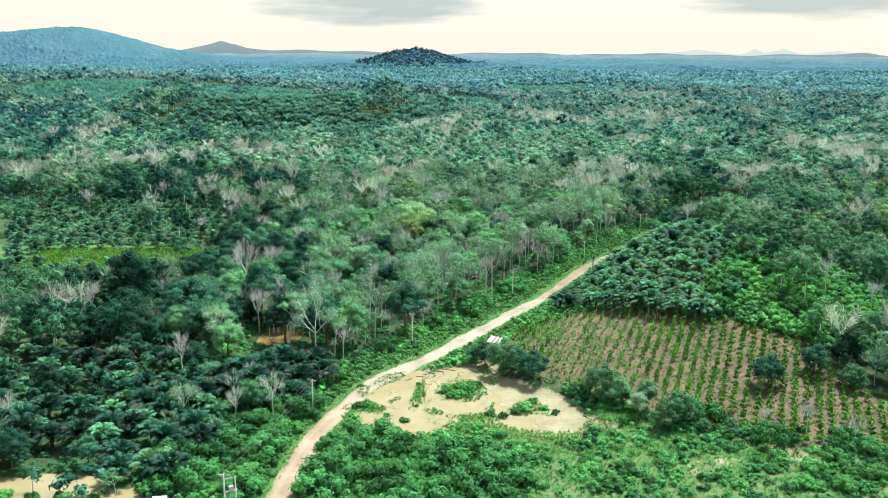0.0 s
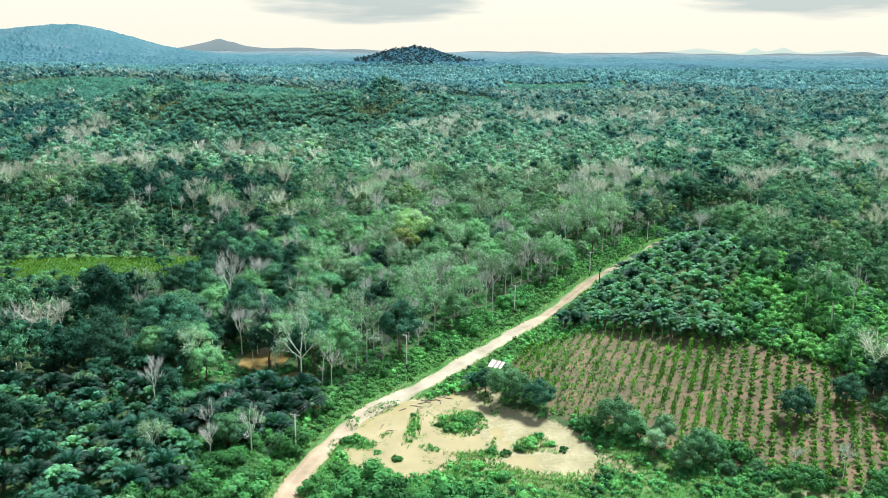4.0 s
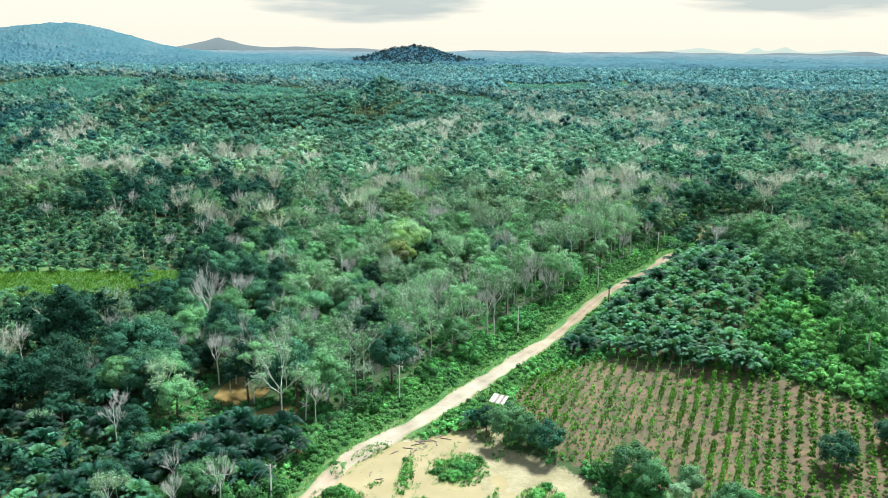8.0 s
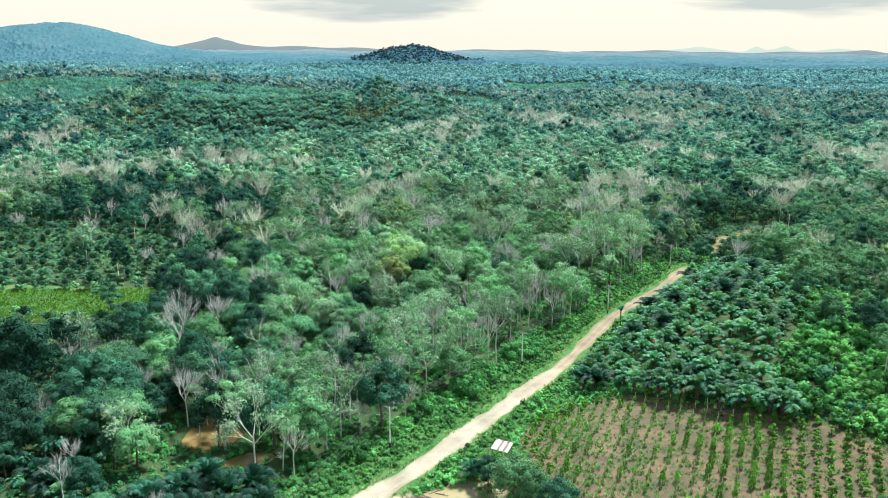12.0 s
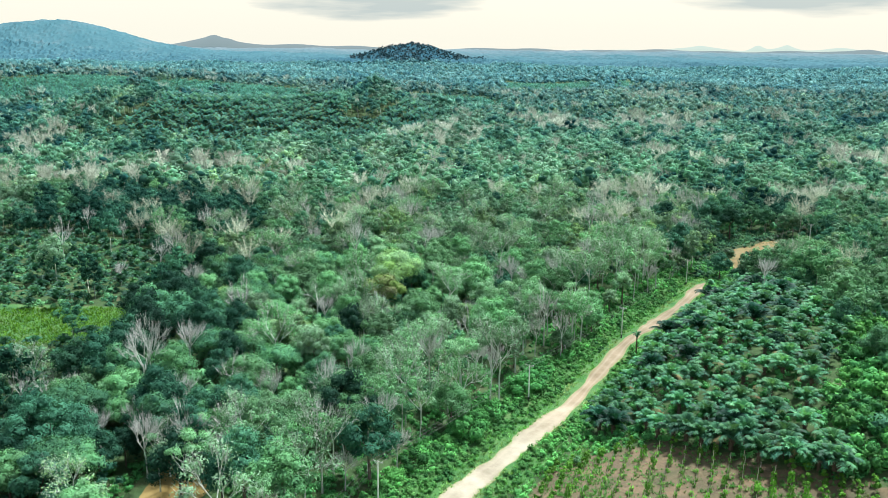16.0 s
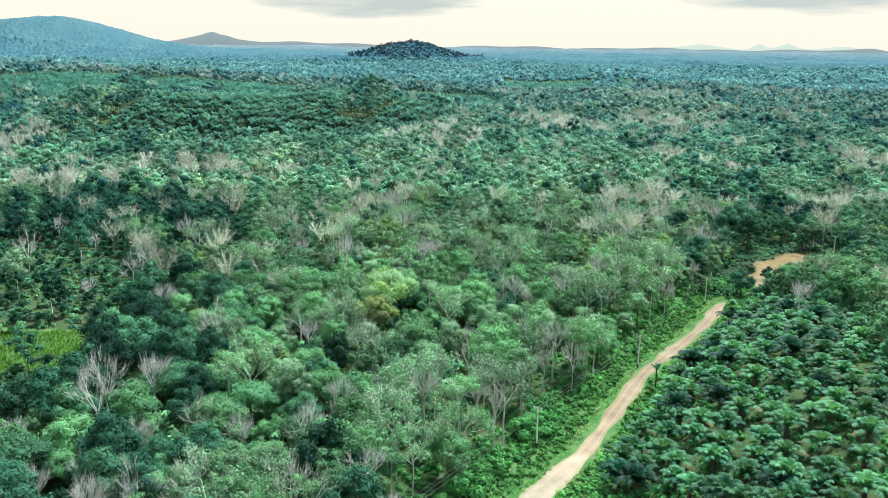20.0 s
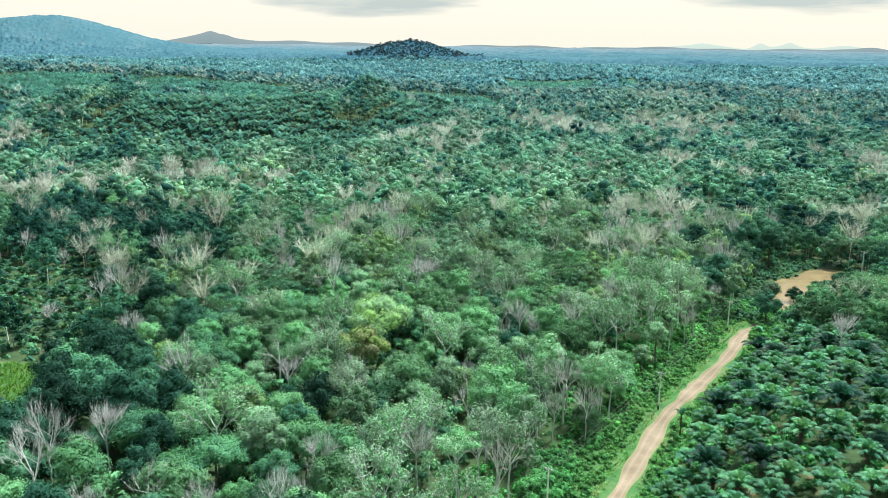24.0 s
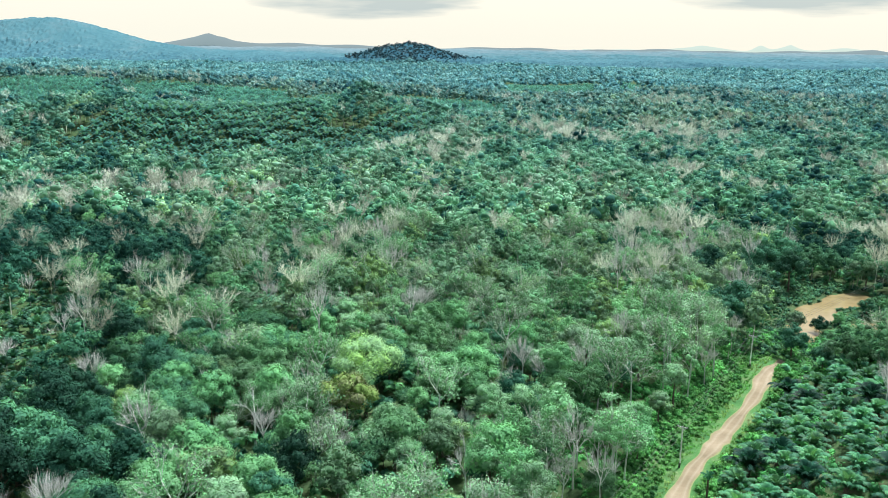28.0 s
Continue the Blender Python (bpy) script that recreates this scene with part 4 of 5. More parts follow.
BARE_WOODS = ((-40, 253, 1.4), (-74, 184, 1.2), (-64, 205, 1.3), (-67, 194, 0.9), (-74, 172, 1.25), (-64, 170, 1.2), (-52, 169, 1.15), (-12, 268, 1.24), (-15, 263, 1.12), (0, 298, 1.12), (78, 331, 1.24), (90, 291, 1.24), (52, 289, 1.18),
              (-84, 276, 1.0), (-35, 292, 1.06), (-73, 243, 1.0), (62, 283, 1.06), (-121, 240, 1.0), (-111, 249, 1.0), (-70, 186, 1.24), (-77, 179, 1.24), (-87, 156, 1.15), (-155, 259, 1.24), (-191, 266, 1.12))
BARE_SMALL = ((-73, 124, 0.75), (-55, 123, 0.72), (-44, 109, 0.85), (-52, 107, 0.72), (75, 105, 0.55), (68, 109, 0.5), (84, 103, 0.55), (-77, 133, 0.7), (-134, 140, 0.9))
SLENDER_SPOTS = ((-51, 149, 1.0), (-54, 155, 1.05), (-58, 147, 0.95), (-49, 155, 1.1), (-60, 153, 1.0), (-46, 148, 0.9), (-36, 137, 1.0), (-83, 83.5, 0.6), (-66, 83, 0.55), (-95, 85, 0.62), (32, 210, 1.3), (34, 207, 1.2), (29, 204, 1.15), (37, 214, 1.1), (14, 191, 1.2))
GREEN_SPOTS = ((-47, 197, 8, 1.2), (-52, 199, 6, 1.0), (-30, 186, 9, 1.25), (14, 193, 7, 1.3), (72, 264, 0, 1.35), (118, 306, 1, 1.4), (104, 275, 6, 1.0), (40, 235, 3, 1.3), (45, 238, 7, 1.2), (32, 216, 8, 0.9), (-78, 198, 1, 1.3), (-73, 219, 6, 1.2),
               (-46, 181, 4, 1.15), (-22, 195, 7, 1.25), (-31, 200, 0, 1.1), (2, 227, 2, 1.25), (7, 219, 3, 1.15), (-90, 244, 0, 1.2), (-48, 208, 3, 1.0), (-4, 207, 7, 1.1), (-1, 194, 8, 0.7), (-82, 140, 2, 1.1), (-66, 136, 9, 0.95))
GREEN_MORE = ((-75, 218, 8, 1.0), (-49, 203, 9, 1.0), (-74, 162, 9, 0.9), (96, 167, 0, 0.9), (90, 309, 0, 1.2), (-17, 205, 4, 1.1), (-60, 186, 0, 1.0), (-58, 178, 5, 1.1))
for i, (x, y, s) in enumerate(BARE_ROADSIDE + BARE_WOODS + BARE_SMALL):
    plant(BARE[i % 4], x, y, s * 0.9, stretch=1.15)
for i, (x, y, s) in enumerate(SLENDER_SPOTS):
    plant(SLENDER[i % 4], x, y, s, 0.5)
for x, y, k, s in GREEN_SPOTS + GREEN_MORE:
    plant(BROAD[k], x, y, s * 0.82)
TALL = np.array([(x, y, 3.2) for x, y, s in BARE_ROADSIDE + BARE_WOODS] + [(x, y, 4.0 * s) for x, y, k, s in GREEN_SPOTS + GREEN_MORE] + [(-21.9, 226, 9), (-24.5, 217, 7), (-44.2, 214, 6), (-103, 152, 8)])


def crowded(x, y):
    """Where a tall single tree already stands, or would be hidden by one in front."""
    d = np.full(np.shape(x), False)
    for tx, ty, r in TALL:
        d |= (np.hypot(x - tx, (y - ty + 2.0) * 0.8) < r)
    return d


# the wild forest near the flight line: single trees
fx, fy, fr = scatter(-330, 330, 84, 345, 6.2, 11)
ok = in_view(fx, fy) & wooded(fx, fy) & ~crowded(fx, fy)
fx, fy = fx[ok], fy[ok]
fhue = pick_hue(fx, fy, fr)
fd = np.hypot((fx + 5) * 0.8, np.maximum(fy - 190, 0) + np.maximum(120 - fy, 0) * 0.5)
frd = road_dist(fx, fy)
order = np.argsort(fd)
single = np.zeros(len(fx), bool)
counts = {"thin": 0, "broad": 0, "slender": 0, "bare": 0}
for i in order:
    x, y, hu = fx[i], fy[i], fhue[i]
    edge_tree = 13.0 < frd[i] < 34 and y < 262
    kind = "bare" if hu > 0.88 else "slender" if (edge_tree and fr.uniform() < 0.75) or 0.44 < hu < 0.6 and fr.uniform() < 0.5 else "broad"
    if kind == "slender" and fr.uniform() < 0.42:
        kind = "thin"
    if counts[kind] >= {"thin": 150, "broad": 300, "slender": 310, "bare": 125}[kind]:
        continue
    counts[kind] += 1
    single[i] = True
    s = fr.choice([0.58, 0.72, 0.86, 1.04]) * fr.uniform(0.92, 1.1) * (0.74 if x > 64 and y < 176 else 0.62 if frd[i] < 0 and y < 250 or inside(x, y, PALMS_LEFT) else 0.6 if inside(x, y, ((-140, 176), (-90, 176), (-92, 206), (-106, 212), (-140, 200))) else 1.0)
    if edge_tree and y > 132 and kind in ("slender", "thin"):
        s = fr.uniform(0.92, 1.2)
    if kind == "bare":
        plant(BARE[fr.integers(4)], x, y, s * 1.0, stretch=1.15)
    elif kind == "thin":
        plant(THIN[fr.integers(3)], x, y, s * 1.15)
    elif kind == "slender":
        plant(SLENDER[fr.integers(4)], x, y, s * 1.12)
    else:
        best = min(range(10), key=lambda q: abs((0.10, 0.22, 0.36, 0.54, 0.30, 0.16, 0.58, 0.47, 0.625, 0.42)[q] - hu) + fr.uniform(0, 0.12))
        plant(BROAD[best], x, y, s)


# ---- the forest further off, joined ----
def grow(name, xs, ys, hues, shapes, label, category="forest", scale=(0.8, 1.2), seed=1, material=None, sink=0.3):
    """Many alike plants in one mesh: shapes are (v, q, t, h) arrays, chosen at random."""
    r = np.random.default_rng(seed)
    bx, by, bz = site(xs, ys, height(xs, ys))
    pick = r.integers(0, len(shapes), len(xs))
    stand = 1 + 0.16 * swell(xs + 77, ys, 45)
    G = Geo()
    for k, (v, q, t, h) in enumerate(shapes):
        w = np.where(pick == k)[0]
        if not len(w):
            continue
        a, s = r.uniform(0, 6.283, len(w)), r.uniform(*scale, len(w)) * (stand[w] if category == "forest" else 1.0)
        c, sn = np.cos(a), np.sin(a)
        V = np.empty((len(w), len(v), 3))
        V[..., 0] = (v[:, 0] * c[:, None] - v[:, 1] * sn[:, None]) * s[:, None] + bx[w][:, None]
        V[..., 1] = (v[:, 0] * sn[:, None] + v[:, 1] * c[:, None]) * s[:, None] + by[w][:, None]
        V[..., 2] = v[:, 2] * (s * r.uniform(0.85, 1.15, len(w)))[:, None] + (bz[w] - sink)[:, None]
        o = (np.arange(len(w)) * len(v))[:, None, None]
        G.add(V.reshape(-1, 3), (q[None] + o).reshape(-1, 4) if len(q) else (), (t[None] + o).reshape(-1, 3) if len(t) else (), (h[None] + hues[w][:, None]).ravel(), np.repeat(r.uniform(-0.36, 0.50, len(w)), len(v)))
    return tagged(new(name, G.mesh(name, material or M_LEAF, True)), label, category, kind="stuff")


def far_tree(i, R, H, bole, lumps, leaves, size, stemmed=True, core=0.9):
    r = np.random.default_rng(700 + i)
    g = crown(r, R, H, bole, lumps, leaves, size, 0.0, core, loose=0.12)
    if stemmed:
        limb(g, (0, 0, 0), (0.2, 0.1, bole + 2), 0.22, 0.14, 3, 0.95)
    return g.arrays()


def twig_tree(i, h, n, thick):
    """A bare crown: boughs fanning up from one stem, each set with thin twigs."""
    r = np.random.default_rng(800 + i)
    g = Geo()
    limb(g, (0, 0, 0), (0, 0, h * 0.45), thick * 1.5, thick, 3)
    boughs = [unit(np.array([math.cos(a), math.sin(a), r.uniform(0.9, 2.6)])) for a in np.arange(9) * 2.4]
    for k in range(n):
        b = boughs[k % 9]
        u = r.uniform(0.25, 1.0)
        p = np.array([0, 0, h * 0.43]) + b * h * 0.40 * u
        d = unit(b + r.normal(size=3) * 0.75 + np.array([0, 0, 0.2]))
        if k < 9:
            p, d, u = np.array([0, 0, h * 0.40]), b, 2.2
        q = p + d * h * 0.15 * r.uniform(0.6, 1.3) * (u if k < 9 else 1)
        w = unit(np.cross(d, r.normal(size=3))) * thick * 0.5
        g.add([p - w, p + w, q], t=[[0, 1, 2]])
    return g.arrays()


def belt(name, xs, ys, r, shapes, bare, label, seed, material=None):
    hu = pick_hue(xs, ys, r)
    b = hu > 0.88
    grow(name, xs[~b], ys[~b], hu[~b], shapes, label, seed=seed, material=material, scale=(0.6, 1.2) if name == "forest" else (0.6, 1.35))
    grow("bare_" + name, xs[b], ys[b], np.full(b.sum(), 0.95), bare, "scattered leafless grey trees among the green forest", seed=seed + 1, scale=(1.05, 1.35), material=material)


rest = ~single
wx, wy, wr = scatter(-300, 300, 84, 345, 5.0, 22)
wd = road_dist(wx, wy)
ok = in_view(wx, wy) & wooded(wx, wy, False) & ((wd < 0) | (wd > 25) | (wy > 262)) & (near(wx, wy, SWAMP, 2.0) <= 0)
# hue kept low: shade in the gaps between crowns put into the colour
grow("understory", wx[ok], wy[ok], np.clip(0.20 - 0.2 * groves(wx[ok], wy[ok])[1] + 0.14 * swell(wx[ok], wy[ok], 25) + wr.uniform(-0.1, 0.16, ok.sum()), 0.03, 0.6),
     [crown(np.random.default_rng(30 + i), 2.7, 6.0, 0.2, 2, 80, 0.58, 0.0).arrays() for i in range(4)], "young trees and tangled shrubs filling the forest floor", "shrubs", (0.8, 1.5), 23)
shapes1 = [far_tree(i, R, H, b, 12, 600, 0.47, core=0.46) for i, (R, H, b) in enumerate(((5.2, 11.5, 3.0), (4.6, 11.0, 3.5), (5.8, 11.0, 3.5), (4.2, 12.0, 3.0), (5.0, 10.5, 3.5)))]
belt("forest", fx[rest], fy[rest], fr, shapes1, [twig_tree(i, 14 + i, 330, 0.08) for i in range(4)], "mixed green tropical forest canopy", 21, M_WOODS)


x2, y2, r2 = scatter(-560, 560, 345, 640, 8.4, 12)
ok = in_view(x2, y2) & ~palm_land(x2, y2)
shapes2 = [far_tree(i, R, H, b, 6, 168, 0.95, core=0.56) for i, (R, H, b) in enumerate(((6.4, 10.5, 3.5), (5.6, 10.0, 4.0), (7.2, 10.0, 4.0), (5.4, 12.0, 3.0)))]
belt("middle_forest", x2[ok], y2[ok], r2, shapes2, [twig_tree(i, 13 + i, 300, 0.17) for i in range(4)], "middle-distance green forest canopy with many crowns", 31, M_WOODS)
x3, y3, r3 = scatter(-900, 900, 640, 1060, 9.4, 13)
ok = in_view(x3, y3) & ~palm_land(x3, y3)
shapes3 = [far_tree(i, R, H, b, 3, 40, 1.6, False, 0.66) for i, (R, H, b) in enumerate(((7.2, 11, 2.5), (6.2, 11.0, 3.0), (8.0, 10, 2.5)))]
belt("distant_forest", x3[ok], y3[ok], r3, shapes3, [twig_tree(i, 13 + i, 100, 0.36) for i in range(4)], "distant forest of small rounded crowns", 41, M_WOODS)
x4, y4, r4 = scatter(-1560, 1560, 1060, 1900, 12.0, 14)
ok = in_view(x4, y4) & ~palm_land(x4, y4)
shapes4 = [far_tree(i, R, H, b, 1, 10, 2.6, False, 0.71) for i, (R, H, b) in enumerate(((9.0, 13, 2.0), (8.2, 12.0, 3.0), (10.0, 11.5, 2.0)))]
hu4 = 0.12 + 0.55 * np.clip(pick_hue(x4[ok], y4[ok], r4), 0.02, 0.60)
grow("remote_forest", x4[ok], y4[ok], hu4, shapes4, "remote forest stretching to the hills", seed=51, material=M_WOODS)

# single dark crowns over the wooded hill
x5, y5, r6 = scatter(-640, 330, 1880, 2230, 11.5, 15)
ok = height(x5, y5) > 14
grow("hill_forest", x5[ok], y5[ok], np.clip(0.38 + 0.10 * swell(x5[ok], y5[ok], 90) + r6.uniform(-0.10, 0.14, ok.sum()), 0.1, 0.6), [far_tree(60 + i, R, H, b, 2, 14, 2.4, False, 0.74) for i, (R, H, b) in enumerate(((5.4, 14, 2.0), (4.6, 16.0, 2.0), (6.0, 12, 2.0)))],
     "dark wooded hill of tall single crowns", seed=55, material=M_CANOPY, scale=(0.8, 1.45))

# canopy of the last kilometres
cy = 1880 * np.exp(np.linspace(0, math.log(4830 / 1880), 150))
ca = np.linspace(-0.9, 0.9, 440)
CX, CY = ca[None] * cy[:, None], np.repeat(cy[:, None], len(ca), 1)
r5 = np.random.default_rng(15)
cz = height(CX, CY) - 16 * (CY < 1881) + 7 + r5.uniform(0, 1, CX.shape) ** 2 * np.where(CY > 2280, 3.5, 8) * np.clip(1.4 - CY / 5200, 0.5, 1) + 3 * swell(CX, CY, 60)
# hue rises with distance, so the painted haze gets paler and bluer
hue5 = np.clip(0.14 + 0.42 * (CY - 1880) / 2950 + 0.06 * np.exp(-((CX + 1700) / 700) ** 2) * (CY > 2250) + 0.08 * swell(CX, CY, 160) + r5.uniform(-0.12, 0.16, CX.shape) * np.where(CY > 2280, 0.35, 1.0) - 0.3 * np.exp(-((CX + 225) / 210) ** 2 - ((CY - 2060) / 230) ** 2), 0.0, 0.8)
ny, nx = CX.shape
ii = (np.arange(ny - 1)[:, None] * nx + np.arange(nx - 1)[None]).ravel()
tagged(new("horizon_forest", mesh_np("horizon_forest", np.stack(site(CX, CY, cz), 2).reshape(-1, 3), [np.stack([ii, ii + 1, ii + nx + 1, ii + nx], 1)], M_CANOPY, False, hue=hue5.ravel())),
       "hazy blue-green forest canopy rolling away to the horizon and over hills", "forest", kind="stuff")

# ---- oil palms ----
px, py, pr = scatter(20, 112, 148, 250, 6.5, 16, 0.22)
ok = inside(px, py, PALMS) & (road_dist(px, py) < np.where(py > 228, -4.2, -5.2)) & (near(px, py, ((106, 181, 8, 6, 0),), 1) <= 0)
for x, y in zip(px[ok], py[ok]):
    plant(PALM[pr.choice(3, p=[0.45, 0.4, 0.15])], x, y, pr.uniform(0.92, 1.18))
px, py, pr = scatter(-150, -34, 84, 146, 6.4, 17, 0.3)
ok = in_view(px, py, 18) & (near(px, py, CREEK, 1.0) <= 0) & inside(px, py, PALMS_LEFT) & (near(px, py, SWAMP, 1.2) <= 0) & ~((py > 126) & (px > -68)) & (swell(px * 2.2, py * 2.2, 20) < 0.45) & (pr.uniform(size=len(px)) < 0.8)
for x, y in zip(px[ok], py[ok]):
    # mostly the darkest palm, with the shade of the trees put into its colour
    plant(PALM[pr.choice(3, p=[0.15, 0.15, 0.70])], x, y, pr.uniform(0.95, 1.25))
px, py, pr = scatter(-270, -96, 168, 292, 8.2, 18, 0.25)
ok = in_view(px, py, 8) & inside(px, py, PALMS_MEADOW) & ~inside(px, py, ((-175, 199), (-175, 218), (-104, 224), (-98, 203), (-128, 197))) & (pr.uniform(size=len(px)) < 0.9)
grow("old_palms", px[ok], py[ok], pr.uniform(-0.1, 0.1, ok.sum()), [palm_crown(np.random.default_rng(420 + i), 2.4, 24, 4.8, 0.30, 12).arrays() for i in range(3)],
     "old oil palms round the forest clearing", "palm plantation", (0.85, 1.15), 64, M_PALM)
for x, y, s in ((-44, 127, 1.35), (-39, 129, 1.3), (-36, 124, 1.2), (-48, 122, 1.25), (-52, 127, 1.3), (-41, 121, 1.3), (-46, 117, 1.25), (-41, 114.5, 1.15), (-52, 119, 1.3), (-57, 124, 1.3), (-57, 116, 1.25), (-50, 112, 1.2), (-49, 131, 1.2), (3, 136.5, 0.8), (-70, 92, 1.0)):
    plant(PALM[2], x, y, s, label="large-leaved palm at the forest edge" if x < -30 else "")
lone = make_palm(9, 6.4, 13, 4.4, 0.22, "slender lone palm standing at the road edge", "areca_palm", "")
lone.matrix_basis = stand(48.6, 202.6, 0.1)
lone.scale = (0.55, 0.55, 0.9)


def star_palm(i, n, length):
    """A far palm: arched blades round a short stem."""
    r = np.random.default_rng(950 + i)
    g = Geo()
    for j in range(n):
        a, l = j * 2.4 + r.uniform(-0.2, 0.2), length * r.uniform(0.85, 1.1)
        d, s = np.array([math.cos(a), math.sin(a), 0]), np.array([-math.sin(a), math.cos(a), 0])
        e = 1.35 - 1.15 * j / n
        rib = [d * l * (u - 0.08 * u * u) + np.array([0, 0, 3.0 + l * (e * u - 0.72 * u ** 2.2)]) for u in (0, 0.36, 0.72, 1.0)]
        # fresher blades on top, lower ones darkened with shade put into the hue
        g.add([rib[0], rib[1] - s * 0.85, rib[1] + s * 0.85, rib[2] - s * 0.75, rib[2] + s * 0.75, rib[3]],
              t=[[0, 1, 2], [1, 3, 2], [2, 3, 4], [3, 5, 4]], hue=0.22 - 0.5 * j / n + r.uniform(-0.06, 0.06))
    return g.arrays()


hx, hy, hr = scatter(-1000, 340, 430, 1290, 8.2, 19, 0.22)
ok = in_view(hx, hy) & palm_land(hx, hy)
n_ok = ok & (hy < 690)
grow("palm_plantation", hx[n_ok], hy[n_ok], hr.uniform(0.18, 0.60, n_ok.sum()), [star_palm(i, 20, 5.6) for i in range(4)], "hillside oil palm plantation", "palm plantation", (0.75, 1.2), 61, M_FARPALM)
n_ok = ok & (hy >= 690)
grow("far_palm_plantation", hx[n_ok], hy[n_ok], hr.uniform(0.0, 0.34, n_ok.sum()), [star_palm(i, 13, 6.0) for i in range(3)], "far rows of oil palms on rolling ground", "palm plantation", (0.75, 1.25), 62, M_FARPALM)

# big palms along the top edge of the crop field
er = np.random.default_rng(29)
for u in np.linspace(0, 1, 13):
    x, y = 41 + 28 * u + er.normal() * 0.5, 160.5 - 14.5 * u + er.normal() * 0.6
    plant(PALM[er.integers(2)], x, y, er.uniform(1.05, 1.3), label="large oil palm with arching fronds above the crop field")

# ---- undergrowth, verge and meadow ----
def tuft(i, n, h, w):
    r = np.random.default_rng(1000 + i)
    g = Geo()
    for _ in range(n):
        a = r.uniform(0, 6.28)
        d = np.array([math.cos(a), math.sin(a), 0])
        s = np.array([-d[1], d[0], 0]) * w
        b = d * r.uniform(0, 0.35)
        g.add([b - s, b + s, b + d * h * r.uniform(0.3, 0.8) + np.array([0, 0, h * r.uniform(0.6, 1.1)])], t=[[0, 1, 2]])
    return g.arrays()


def shrub(i, R, H, lumps, leaves, size):
    return crown(np.random.default_rng(1100 + i), R, H, -0.2 * H, lumps, leaves, size, 0.0).arrays()


gx_, gy_, gr = scatter(-60, 110, 84, 268, 1.05, 71)
rdg = road_dist(gx_, gy_)
ok = ((rdg > 2.2) & (rdg < 6.5)) | ((rdg < -2.2) & (rdg > -3.6)) | ((rdg < -3.0) & (rdg > -22) & (gy_ > 118) & (gy_ < 165)) | ((rdg < -3.0) & (rdg > -6) & (gy_ > 150)) | ((rdg < -3) & (gy_ < 117 + 0.0 * gx_) & (gx_ < 92) & (gy_ < 128 - 0.28 * gx_))
ok &= ~inside(gx_, gy_, FIELD) & (height(gx_, gy_) > -0.22) & in_view(gx_, gy_, 6)
ok &= (near(gx_, gy_, POND, 1.05) <= 0.0) | (near(gx_, gy_, ISLE, 1.0) > 0) | (swell(gx_, gy_, 9) > 0.35)
gx_, gy_ = gx_[ok], gy_[ok]
ghue = np.clip(0.36 + 0.22 * (np.abs(road_dist(gx_, gy_)) < 4.0) + 0.30 * swell(gx_, gy_, 14) + 0.08 * ((gy_ < 116) & (gx_ > -4) & (gx_ < 56)), 0, 1)
grow("grass", gx_, gy_, ghue, [tuft(i, 18, 0.62, 0.06) for i in range(4)], "bright green grass and weeds along the road and pond", "grass", (0.6, 1.3), 71, M_GRASS, 0.05)

ux, uy, ur = scatter(-150, 130, 84, 275, 2.5, 72)
rdu = road_dist(ux, uy)
ok = in_view(ux, uy, 6) & ~inside(ux, uy, FIELD) & ((rdu > 8.5) | (rdu < -4.0)) & ((np.abs(rdu) < 16) | (ur.uniform(size=len(ux)) < 0.72)) & ((rdu < 25) | inside(ux, uy, PALMS_LEFT) | (near(ux, uy, SWAMP, 2.2) > 0) | ((uy > 122) & (uy < 152) & (ux > -84))) & (rdu > -70)
for s in (POND, SWAMP, CREEK, DITCH, POOL):
    ok &= near(ux, uy, s, 1.1) <= 0
meadow = (rdu < 0) & (uy < 116) & (ux > -6) & (ux < 66)
ok &= ~(meadow & (ur.uniform(size=len(ux)) < 0.35) & (ux < 58)) & (near(ux, uy, ((14, 110.5, 15, 6, -12),), 1) <= 0) & ~((rdu < 0) & (rdu > -9) & (uy > 118) & (uy < 160) & (ux > 4))
ux, uy = ux[ok], uy[ok]
# hue lowered beneath palms, their shade put into the undergrowth colour
grow("undergrowth", ux, uy, np.clip(0.30 + 0.14 * swell(ux, uy, 18) + 0.13 * (np.abs(road_dist(ux, uy)) < 15) - 0.07 * inside(ux, uy, PALMS) - 0.28 * (inside(ux, uy, PALMS_LEFT) & (road_dist(ux, uy) > 14)), 0.03, 0.6), [shrub(i, 1.7, 1.6, 3, 90, 0.36) for i in range(4)], "low tangled green undergrowth beside road and under palms", "shrubs", (0.6, 1.35), 73, M_VERGE)

vx, vy, vr_ = scatter(-60, 100, 84, 262, 1.2, 91)
rdv = road_dist(vx, vy)
ok = (((rdv > 4.2) & (rdv < 13)) | ((rdv < -3.3) & (rdv > -6.5) & (vy > 136))) & in_view(vx, vy, 4) & ~inside(vx, vy, FIELD) & (near(vx, vy, POND, 1.1) <= 0)
grow("verge_weeds", vx[ok], vy[ok], np.clip(0.60 + 0.30 * swell(vx[ok], vy[ok], 9) + vr_.uniform(-0.2, 0.2, ok.sum()), 0.0, 1.0), [shrub(40 + i, 1.1, 0.8, 1, 30, 0.30) for i in range(4)],
     "low leafy green weeds spreading along the road verge", "weeds", (0.8, 1.6), 92, M_VERGE, 0.05)

